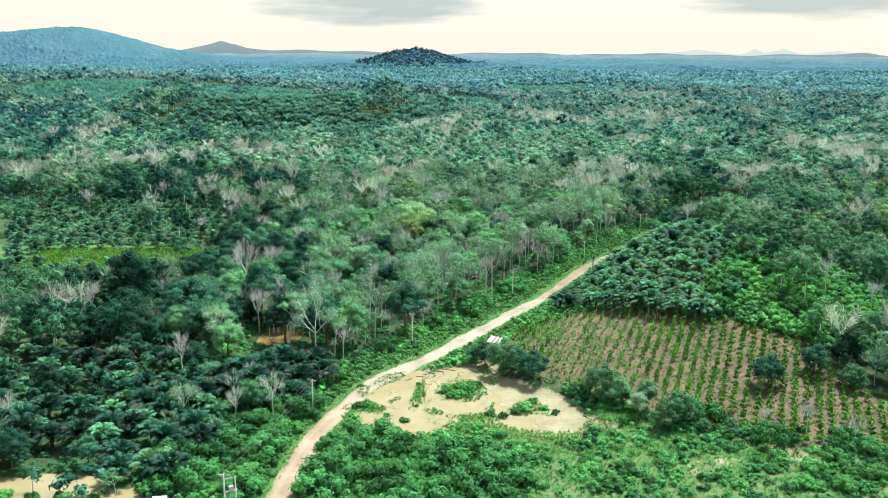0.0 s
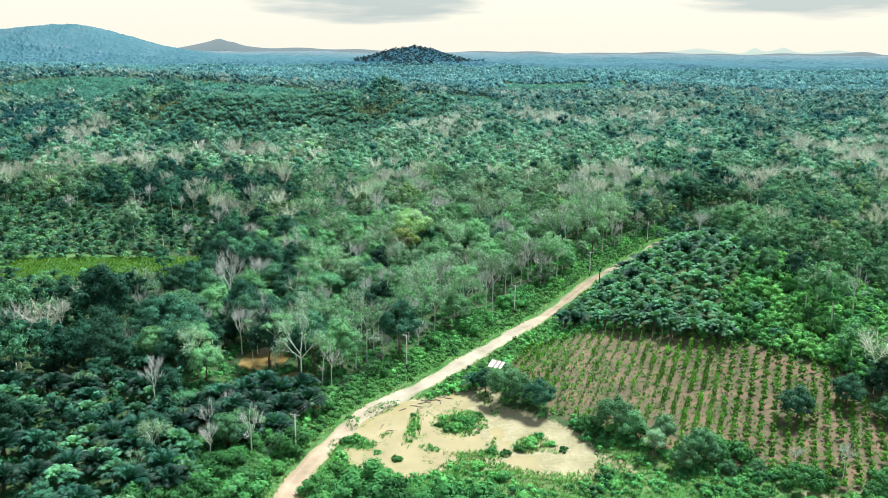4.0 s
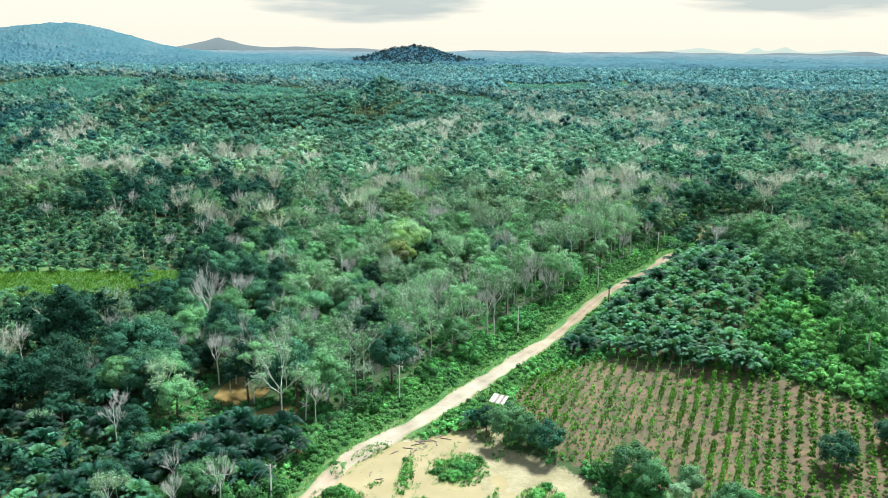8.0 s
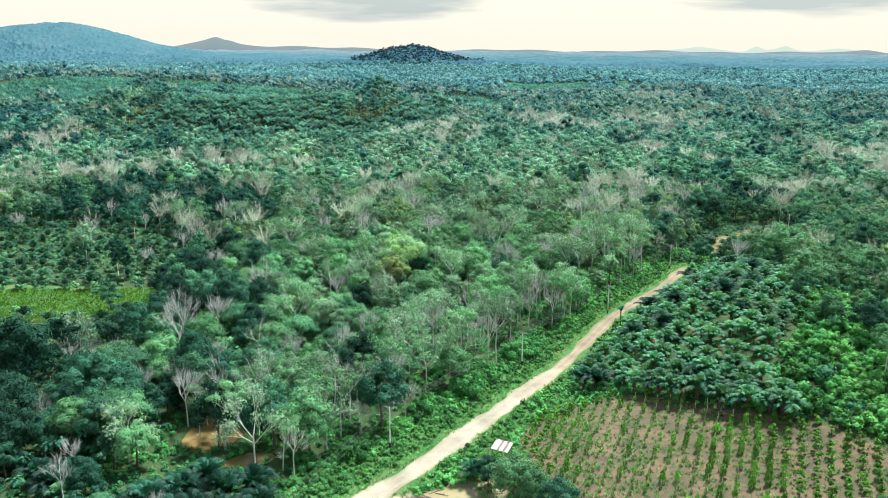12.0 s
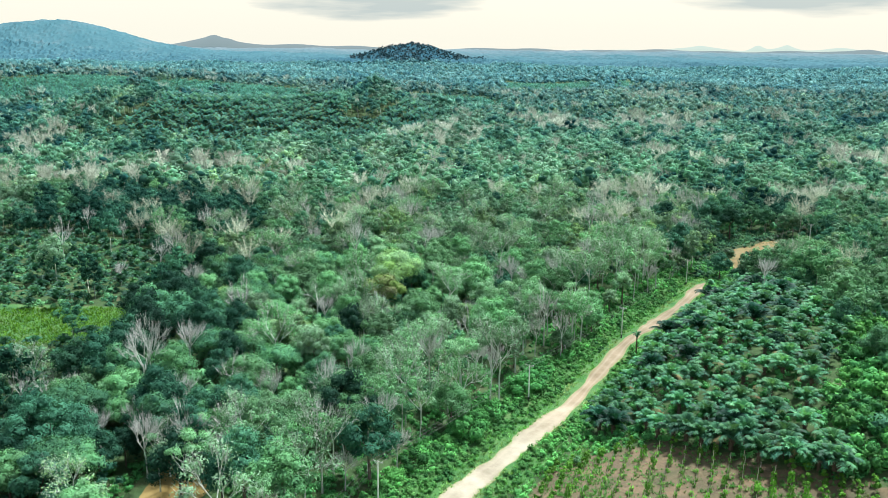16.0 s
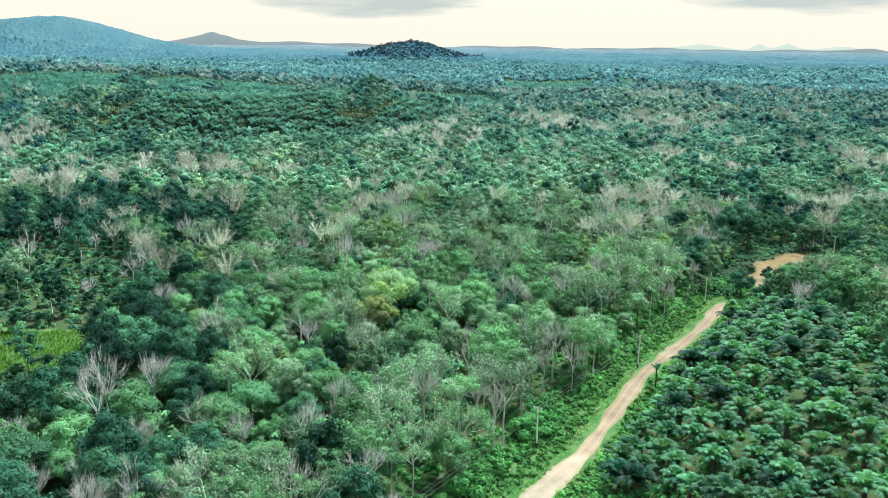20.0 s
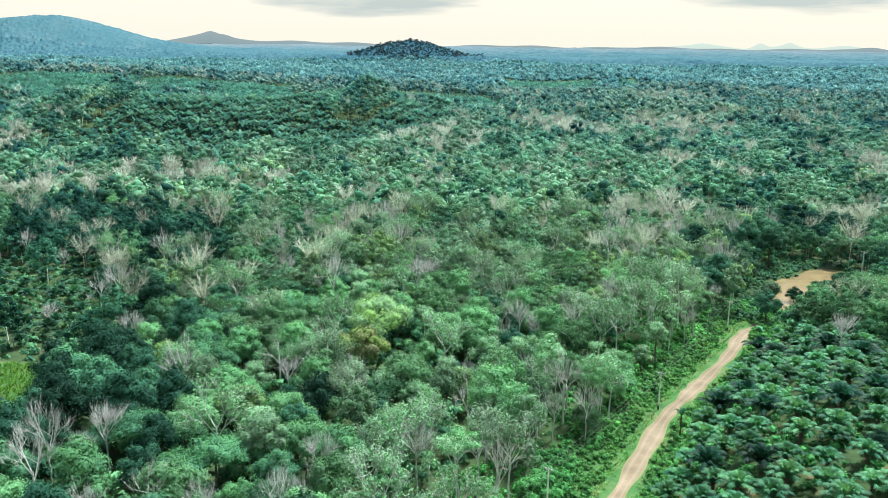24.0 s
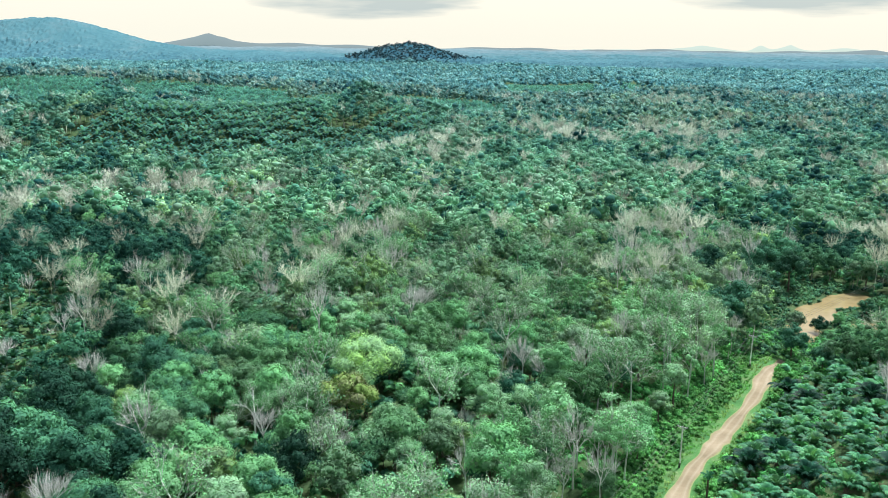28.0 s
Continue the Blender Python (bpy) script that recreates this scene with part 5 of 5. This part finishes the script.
tx, ty, tr = scatter(-30, 102, 100, 162, 0.8, 75)
isle = (near(tx, ty, ISLE, 1.15) > 0) | ((near(tx, ty, POND, 1.3) > 0) & (near(tx, ty, POND, 1.0) <= 0.05) & (ty < 116)) | ((near(tx, ty, POND, 1.0) > 0) & (swell(tx, ty, 8) > 0.08) & (tx < 8))
weed = inside(tx, ty, FIELD) & (tr.uniform(size=len(tx)) < 0.30 + 0.30 * (swell(tx, ty, 13) > 0.1) + 0.25 * (tx < 30))
low = (ty < 116) & (road_dist(tx, ty) < -4) & (near(tx, ty, POND, 1.0) <= 0) & (tx < 80) & ~inside(tx, ty, FIELD) & (tr.uniform(size=len(tx)) < 0.5)
ok = isle | weed | low
grow("reeds", tx[ok], ty[ok], np.clip(0.45 + 0.3 * swell(tx[ok], ty[ok], 6) + 0.05 * low[ok] + 0.2 * (near(tx[ok], ty[ok], ((14, 110.5, 17, 8, -12),), 1) > 0) + tr.uniform(-0.15, 0.15, ok.sum()), 0, 1), [tuft(10 + i, 20, 0.5, 0.06) for i in range(4)],
     "tufts of green and straw-coloured grass on wet sand, meadow and field", "grass", (0.6, 1.3), 76, M_GRASS, 0.05)

mx, my, mr = scatter(-180, -98, 196, 226, 0.95, 77)
ok = inside(mx, my, ((-178, 198), (-178, 218), (-104, 224), (-98, 203), (-128, 197)))
grow("meadow_grass", mx[ok], my[ok], np.clip(0.42 + 0.2 * swell(mx[ok], my[ok], 10), 0, 1), [tuft(20 + i, 9, 0.9, 0.09) for i in range(3)], "bright lime-green grass in a forest clearing", "grass", (0.7, 1.3), 78, M_LIME, 0.05)
qx, qy, qr = scatter(-270, -96, 166, 292, 4.0, 79)
ok = in_view(qx, qy, 8) & inside(qx, qy, PALMS_MEADOW) & ~inside(qx, qy, ((-178, 198), (-178, 218), (-104, 224), (-98, 203), (-128, 197)))
grow("plantation_undergrowth", qx[ok], qy[ok], np.clip(0.26 + 0.14 * swell(qx[ok], qy[ok], 20), 0.05, 0.6), [shrub(20 + i, 2.0, 2.0, 2, 48, 0.6) for i in range(3)], "dark green undergrowth between old palms", "shrubs", (0.7, 1.4), 80)

# dense low canopy on the slope beside the palms
sx_, sy_, sr = scatter(66, 136, 130, 204, 3.5, 81)
ok = inside(sx_, sy_, SLOPE) & ~inside(sx_, sy_, FIELD)
grow("slope_thicket", sx_[ok], sy_[ok], np.clip(0.55 + 0.35 * swell(sx_[ok], sy_[ok], 14) + sr.uniform(-0.25, 0.25, ok.sum()), 0, 1), [shrub(60 + i, 2.5, 5.0, 6, 260, 0.40) for i in range(4)],
     "dense bright green leafy thicket on the slope beside the palms", "shrubs", (0.7, 1.35), 82, M_VERGE)
# leafy thickets on the open meadow before the field
ex, ey, er = scatter(-14, 104, 84, 118, 2.9, 85)
ok = (road_dist(ex, ey) < -6) & ~inside(ex, ey, FIELD) & (near(ex, ey, POND + DITCH, 1.15) <= 0) & (near(ex, ey, ((14, 110.5, 15, 6, -12), (52, 97, 9, 3, 10)), 1) <= 0) & (swell(ex, ey, 15) + er.uniform(-0.3, 0.3, len(ex)) + 0.012 * (ex - 40) > -0.12)
grow("meadow_thicket", ex[ok], ey[ok], np.clip(0.24 + 0.25 * swell(ex[ok], ey[ok], 9) + er.uniform(-0.14, 0.16, ok.sum()), 0.05, 0.8), [shrub(80 + i, 1.6, 2.0, 4, 170, 0.30) for i in range(4)],
     "leafy green thickets scattered over the open meadow", "shrubs", (0.6, 1.3), 86, M_VERGE)
# low growth round the pool at the road's end
kx, ky, kr = scatter(84, 156, 250, 318, 2.3, 83)
ok = inside(kx, ky, ((86, 260), (98, 251), (122, 252), (148, 280), (156, 302), (138, 320), (112, 308), (92, 282))) & (near(kx, ky, POOL, 1.22) <= 0) & (np.abs(road_dist(kx, ky)) > 3.0)
grow("pool_scrub", kx[ok], ky[ok], np.clip(0.28 + 0.2 * swell(kx[ok], ky[ok], 10) + kr.uniform(-0.1, 0.14, ok.sum()), 0.05, 0.55), [shrub(70 + i, 1.7, 2.1, 3, 110, 0.34) for i in range(4)],
     "low green scrub on the banks of the muddy pool", "shrubs", (0.6, 1.25), 84)

# leafy thickets either side of the road
bx, by, br = scatter(-66, 20, 84, 262, 3.1, 74)
bd = road_dist(bx, by)
ok = in_view(bx, by, 2) & (((bd > 9.5) & (bd < 15) & (br.uniform(size=len(bx)) < 0.38)) | ((bd > 5) & (by < 118) & (by > 84) & (bx > -62)) | ((bd < -5) & (by < 105 - 0.3 * (bx + 20)) & (bx < 12)))
for s in (POND, CREEK):
    ok &= near(bx, by, s, 1.0) <= 0
for x, y in zip(bx[ok][:300], by[ok][:300]):
    plant(BUSH[br.choice(4, p=[0.4, 0.3, 0.2, 0.1])], x, y, br.uniform(0.7, 1.25) * (1.35 if float(road_dist(x, y)) < 0 else 1.0), 0.1)
# shrubs in and round the pond, and on the meadow
POND_SHRUBS = ((-25.6, 122.5, 0.45), (-25, 114.8, 0.9), (-23, 115.5, 0.85), (-20.6, 115, 0.5), (-17.7, 112, 0.7), (-13.4, 110, 0.9), (6.9, 113.2, 0.75), (15.8, 116, 1.1), (17.8, 118, 0.8), (13.3, 114.2, 0.95), (-11.4, 125.4, 0.45), (-10.8, 119.7, 0.5), (-11, 116, 0.4), (-18.9, 127.2, 0.3), (4.2, 125.6, 0.65), (-3.8, 122, 0.85), (1.4, 122.4, 1.2), (3.2, 124.2, 0.8), (-0.8, 120.6, 1.0), (15.4, 115.2, 0.8), (10, 113, 0.8), (-3, 120.5, 0.8), (0.5, 123.5, 0.8), (-4, 124.5, 0.6), (1.5, 121, 0.7), (-1.5, 124, 0.7), (-5, 122, 0.6), (20, 116, 0.75), (22.5, 114.5, 0.7), (4, 108, 0.9), (-7, 133.5, 0.6), (-4, 135, 0.6))
MEADOW_SHRUBS = ((66, 99, 1.3), (72, 97, 1.4), (78, 99, 1.3), (84, 95, 1.5), (90, 99, 1.4), (76, 92, 1.3), (68, 92, 1.2), (27, 94.5, 1.3), (34.2, 94.5, 1.4), (31, 92, 1.2), (7, 105, 0.8), (31, 104, 0.8), (27, 97, 0.9), (42, 97, 0.8), (54, 95, 0.8), (64, 96, 0.9), (60, 103, 0.7), (12, 100, 0.7), (38, 92, 0.7), (71, 92, 0.8), (86, 98, 1.0), (93, 96, 1.1), (79, 95, 1.0))
ROAD_END_SHRUBS = ((89, 252.5, 1.2), (92, 255, 1.1), (86.5, 250, 0.9), (97, 263.5, 0.8), (100, 266, 0.9), (94, 262, 0.8), (103, 268, 0.7), (99.5, 270, 0.8))
CREEK_SHRUBS = ((-88, 82.5, 1.1), (-82, 82, 1.0), (-76, 82, 1.0), (-94, 83, 1.1), (-70, 82.5, 0.9))
for i, (x, y, s) in enumerate(POND_SHRUBS + MEADOW_SHRUBS + ROAD_END_SHRUBS + CREEK_SHRUBS):
    plant(BUSH[(0, 1, 3, 1)[i % 4]], x, y, s * (0.85 if x < 30 and y > 108 else 1.0), 0.1)

# hedge along the foot of the field
hr_ = np.random.default_rng(90)
for u in np.linspace(0, 1, 20):
    x, y = 27 + 62 * u + hr_.normal(), 121 - 20 * u ** 0.8 + hr_.normal() * 1.2
    plant(BUSH[(2, 0, 3)[hr_.integers(3)]], x, y, hr_.uniform(0.6, 1.1), 0.1)

# trees at the edge of the field and by the shelter
FIELD_TREES = ((10.5, 131, 9, 0.8), (14.5, 128.5, 2, 0.66), (18.5, 126, 0, 0.62), (6.0, 134.5, 5, 0.66), (34, 118.5, 9, 1.0), (37.5, 116.5, 2, 0.8), (43.5, 114, 7, 0.85), (49.5, 109.5, 2, 0.9), (46, 108, 9, 0.7), (41, 112, 3, 0.7), (54, 107, 2, 0.42), (74, 120.5, 1, 0.88), (87, 125, 1, 0.85), (94, 121, 2, 0.8), (97, 128, 0, 0.9), (60, 107.5, 2, 0.4), (72, 180, 0, 0.5), (24, 156, 7, 0.3))
ROAD_END_TREES = ((106, 261, 2, 0.5), (111, 263, 6, 0.52), (115, 258, 2, 0.6), (120, 266, 1, 0.5), (102, 254, 7, 0.6), (98, 250.5, 1, 0.6), (107, 252, 9, 0.6), (113, 250, 2, 0.62), (66, 256.5, 3, 1.2), (72, 263, 3, 1.1), (79, 268, 5, 1.15), (85, 272, 0, 1.1), (93, 281, 6, 1.0), (100, 289, 8, 0.9), (98, 300, 0, 1.1), (110, 312, 1, 1.25), (120, 318, 1, 1.3), (142, 290, 2, 0.5), (138, 282, 1, 0.6), (148, 310, 3, 0.9))
POOL_TREES = ((95, 260, 0, 0.75), (117, 268, 9, 0.42), (124, 273, 2, 0.4), (112.5, 276.5, 0, 0.45), (121, 281, 2, 0.42), (100.5, 271, 6, 0.36), (134, 288, 1, 0.5), (123, 270, 9, 0.5))
for i, (x, y, k, s) in enumerate(FIELD_TREES + ROAD_END_TREES + POOL_TREES):
    plant(BROAD[k], x, y, s * (0.78 if y < 200 and x > 22 else 1.0), 2.2 if x > 70 and y < 130 else 1.2, stretch=0.95, label=("round dark green tree in the crop field", "small leafy tree beside the crop field")[0 if k in (0, 1) and x > 60 else 1])
tree_left = make_broadleaf(24, 0.40, 3.2, 4.6, 1.2, "broad leafy green tree at the bottom of the slope", leaves=1300, lumps=11, size=0.5)
tree_left.matrix_basis = stand(-60, 90, 0.2)
tree_road = make_broadleaf(25, 0.38, 4.4, 5.0, 2.2, "rounded fresh green tree above the roadside bushes", leaves=1600, lumps=13, size=0.5)
tree_road.matrix_basis = stand(-47, 114, 0.2)


# ---- the crop field: vines on stakes in slanting rows ----
def make_vine(i, h, R, leaves, size, label):
    r = np.random.default_rng(1200 + i)
    t = thing("vine_plant", label, "crop plant", "crop rows")
    g = Geo()
    limb(g, (0, 0, -0.3), (0.03 * (i - 1), 0.02, max(h * 1.02, 2.5)), 0.075, 0.06, 5)
    part("stake", g.mesh("stake", M_STAKE), t)
    p = np.stack([r.normal(size=leaves), r.normal(size=leaves), np.zeros(leaves)], 1)
    p = unit(p)
    z = r.uniform(0.05, 1.0, leaves)
    rad = R * (1.05 - 0.45 * z) * r.uniform(0.7, 1.1, leaves)
    pos = np.stack([p[:, 0] * rad, p[:, 1] * rad, z * h], 1)
    g2 = Geo()
    v, q = leaf_sprays(pos, unit(p + r.normal(size=p.shape) * 0.35 + np.array([0, 0, 0.45])), size, r)
    g2.add(v, t=q, hue=np.repeat(r.uniform(0.25, 0.7, leaves), 3))
    part("leaves", g2.mesh("leaves", M_CROP), t)
    return t


VINES = [make_vine(0, 2.5, 0.66, 95, 0.42, "tall bright green vine climbing a wooden stake"), make_vine(1, 2.1, 0.6, 80, 0.4, "bright green vine bushing round a stake"),
         make_vine(2, 1.2, 0.42, 26, 0.34, "young vine low on a pale bare stake"), make_vine(3, 2.3, 0.62, 85, 0.42, "bushy lime-green vine on a stake")]
row_d = np.array([0.45, 0.893])
row_n = np.array([0.893, -0.45])
spots = []
vr = np.random.default_rng(81)
for a in np.arange(-60, 80, 2.5):
    for b in np.arange(90, 200, 1.8):
        p = row_d * (b + vr.uniform(-0.3, 0.3)) + row_n * (a + vr.uniform(-0.2, 0.2))
        if inside(p[0], p[1], FIELD) and abs(float(road_dist(p[0], p[1]))) > 9 and vr.uniform() < 0.95:
            spots.append((p[0], p[1]))
spots.sort(key=lambda s: math.hypot(s[0] - 40, s[1] - 135))
late = []
for n, (x, y) in enumerate(spots):
    young = vr.uniform() < (0.90 if x < 42 else 0.66 if y > 143 or x < 48 else 0.20)
    if n < 330:
        k = 2 if young else (0, 1, 3)[vr.integers(3)]
        m = Matrix.LocRotScale(stand(x, y).translation, Euler((0, 0, vr.uniform(0, 6.28))), (1, 1, vr.uniform(0.8, 1.15)))
        if VINES[k].name in _used:
            copy_thing(VINES[k], m)
        else:
            _used.add(VINES[k].name)
            VINES[k].matrix_basis = m
    else:
        late.append((x, y))
if late:
    la = np.array(late)
    col = [crown(np.random.default_rng(5 + i), 0.75, 2.6, -0.2, 4, 80, 0.5, 0.0, core=False).arrays() for i in range(2)]
    grow("crop_plants", la[:, 0], la[:, 1], np.full(len(la), 0.45), col, "more bright green vines at the field's end", "crop plants", (0.8, 1.1), 82, M_CROP, 0.0)


# ---- power line ----
def make_pole(x, y, z, turn, h=9.6):
    t = thing("utility_pole", "slim grey concrete utility pole with steel crossarm beside the road", "utility pole", "power line poles", pose(x, y, z - 0.1, 0, 0, turn))
    g = Geo()
    for a, b, r0, r1 in ((0.0, h * 0.5, 0.19, 0.16), (h * 0.5, h, 0.16, 0.13)):
        limb(g, (0, 0, a), (0, 0, b), r0, r1, 10)
    part("pole", g.mesh("pole", M_CONC, True), t)
    g = Geo()
    limb(g, (0, 0, -0.1), (0, 0, 1.2), 0.215, 0.20, 10)
    part("foot", g.mesh("foot", M_DARK, True), t, "black tarred foot")
    bm = bmesh.new()
    bmesh.ops.create_cube(bm, size=1.0, matrix=Matrix.LocRotScale((0, 0, h - 0.25), None, (2.2, 0.11, 0.13)))
    bmesh.ops.bevel(bm, geom=bm.edges[:], offset=0.015, segments=1, affect="EDGES")
    me = bpy.data.meshes.new("crossarm")
    bm.to_mesh(me)
    bm.free()
    me.materials.append(M_STEEL)
    arm = part("crossarm", me, t)
    for s in (-1, 1):
        g = Geo()
        limb(g, (s * 0.1, 0, h - 1.0), (s * 0.75, 0, h - 0.3), 0.03, 0.03, 4)
        part("brace", g.mesh("brace", M_STEEL), t)
    for dx in (-1.0, 0.0, 1.0):
        g = Geo()
        for z0, z1, a, b in ((0.0, 0.08, 0.05, 0.05), (0.08, 0.13, 0.11, 0.09), (0.13, 0.19, 0.05, 0.09), (0.19, 0.27, 0.09, 0.05)):
            limb(g, (dx, 0, h - 0.19 + z0), (dx, 0, h - 0.19 + z1), a, b, 8)
        part("insulator", g.mesh("insulator", M_INSUL, True), arm)
    return t


POLES = [(-42.6, 78.9), (-34.8, 110.1), (-15.0, 145.2), (16.5, 180.0), (47.2, 213.3), (80.5, 254.0), (150, 301)]
POLES = [tuple(float(c) for c in site(x, y, ground_z(x, y))) for x, y in POLES]
turns = []
for i, (x, y, z) in enumerate(POLES):
    a, b = POLES[max(i - 1, 0)], POLES[min(i + 1, len(POLES) - 1)]
    turns.append(math.degrees(math.atan2(b[1] - a[1], b[0] - a[0])) - 90)
    make_pole(x, y, z, turns[-1])
# second post and platform of the transformer frame in the foreground
frm = thing("transformer_frame", "steel transformer platform on a second post beside the pole", "power equipment", m=stand(-40.9, 79.8, 0.1, 30))
g = Geo()
limb(g, (0, 0, 0), (0, 0, 8.6), 0.15, 0.11, 10)
part("post", g.mesh("post", M_CONC, True), frm)
for nm, dim, at in (("platform", (2.0, 0.5, 0.12), (-0.8, 0, 5.8)), ("top_beam", (2.6, 0.14, 0.14), (-0.8, 0, 8.4)), ("transformer_box", (0.8, 0.6, 0.9), (-0.8, 0, 6.32))):
    bm = bmesh.new()
    bmesh.ops.create_cube(bm, size=1.0, matrix=Matrix.LocRotScale(at, None, dim))
    bmesh.ops.bevel(bm, geom=bm.edges[:], offset=0.03, segments=2, affect="EDGES")
    me = bpy.data.meshes.new(nm)
    bm.to_mesh(me)
    bm.free()
    me.materials.append(M_STEEL)
    part(nm, me, frm)
wires = thing("power_lines", "three thin dark sagging cables strung between the poles", "power lines")
for i in range(len(POLES) - 1):
    for dx in (-1.0, 0.0, 1.0):
        ends = []
        for j in (i, i + 1):
            a = radians(turns[j])
            x, y, z = POLES[j]
            ends.append(np.array([x + dx * math.cos(a), y + dx * math.sin(a), z - 0.1 + 9.6 + 0.09]))
        g, n = Geo(), 9
        pts = [ends[0] + (ends[1] - ends[0]) * u - np.array([0, 0, 4 * 0.9 * u * (1 - u)]) for u in np.linspace(0, 1, n)]
        tube(g, pts, [0.028] * n, 4)
        part("cable", g.mesh("cable", M_WIRE), wires)


# ---- field shelter and the roof below ----
def make_shelter(name, x, y, turn, w, d, h, rise, label, sheets=6, rust=True):
    t = thing(name, label, "shelter", m=stand(x, y, 0.1, turn))
    for sx in (-1, 1):
        for sy in (-1, 1):
            g = Geo()
            limb(g, (sx * w * 0.44, sy * d * 0.42, 0), (sx * w * 0.44, sy * d * 0.42, h + (rise if sy > 0 else 0)), 0.07, 0.06, 6)
            part("post", g.mesh("post", M_PLANK), t)
    for i in range(sheets):                    # corrugated sheets laid side by side
        x0 = -w / 2 + w * i / sheets
        n = 13
        xs = np.linspace(0, w / sheets * 1.06, n)
        zc = 0.035 * np.cos(np.arange(n) * math.pi) + (0.012 if i % 2 else 0.0)
        lo = np.stack([x0 + xs, np.full(n, -d / 2), h + zc], 1)
        hi = np.stack([x0 + xs, np.full(n, d / 2), h + rise + 0.03 + zc], 1)
        g = Geo()
        k = np.arange(n - 1)
        g.add(np.concatenate([lo, hi, lo - [0, 0, 0.015], hi - [0, 0, 0.015]]), q=np.concatenate([np.stack([k, k + 1, k + 1 + n, k + n], 1), np.stack([k + 2 * n, k + 3 * n, k + 1 + 3 * n, k + 1 + 2 * n], 1)]))
        part("roof_sheet", g.mesh("roof_sheet", M_RUST if rust and i in (2, 4) else M_ROOF), t, "rusty brown zinc sheet" if rust and i in (2, 4) else "")
    for sy in (-1, 1):
        g = Geo()
        limb(g, (-w / 2, sy * d * 0.42, h + (rise if sy > 0 else 0) - 0.06), (w / 2, sy * d * 0.42, h + (rise if sy > 0 else 0) - 0.06), 0.05, 0.05, 6)
        part("beam", g.mesh("beam", M_PLANK), t)
    return t


make_shelter("field_shelter", 9.0, 141.5, -28, 3.8, 2.7, 2.7, 1.0, "open farm shelter with white and rusty zinc sheet roof")
make_shelter("roadside_shelter", -55.8, 80.2, 12, 2.6, 2.2, 2.2, 0.7, "small shelter with pale zinc roof beside the creek", 5, False)

# driftwood on the flooded sand
for i, (x, y, l, a) in enumerate(((-9, 130.5, 3.4, 20), (-7.5, 129.6, 2.6, 65), (-11, 129, 2.8, -15), (-14, 127.5, 2.2, 40), (-18, 121, 1.8, 80), (-16, 119.5, 1.6, 10), (4, 121, 1.8, 100), (-6, 132, 2.4, 150), (-5.9, 134.6, 3.6, 12), (-4.2, 133.4, 3.0, 35), (-3.1, 132.6, 2.8, -20), (-7.4, 131.6, 3.8, 5), (-8.6, 131.0, 3.2, -35), (-9.8, 128.0, 2.4, 70), (-5.0, 131.0, 2.2, 95))):
    r = np.random.default_rng(1300 + i)
    g = Geo()
    limb(g, (-l / 2, 0, 0.12), (l * 0.1, 0.1, 0.16), 0.14, 0.11, 6)
    limb(g, (l * 0.1, 0.1, 0.16), (l / 2, -0.1, 0.3), 0.11, 0.05, 6)
    limb(g, (0, 0.05, 0.15), (l * 0.2, 0.6, 0.5), 0.06, 0.02, 5)
    ob = tagged(new("log", g.mesh("log", M_LOG)), "grey driftwood log lying on wet sand", "log", "driftwood logs")
    ob.matrix_basis = stand(x, y, ground_z(x, y) - max(ground_z(x, y), -0.27) + 0.05, a)
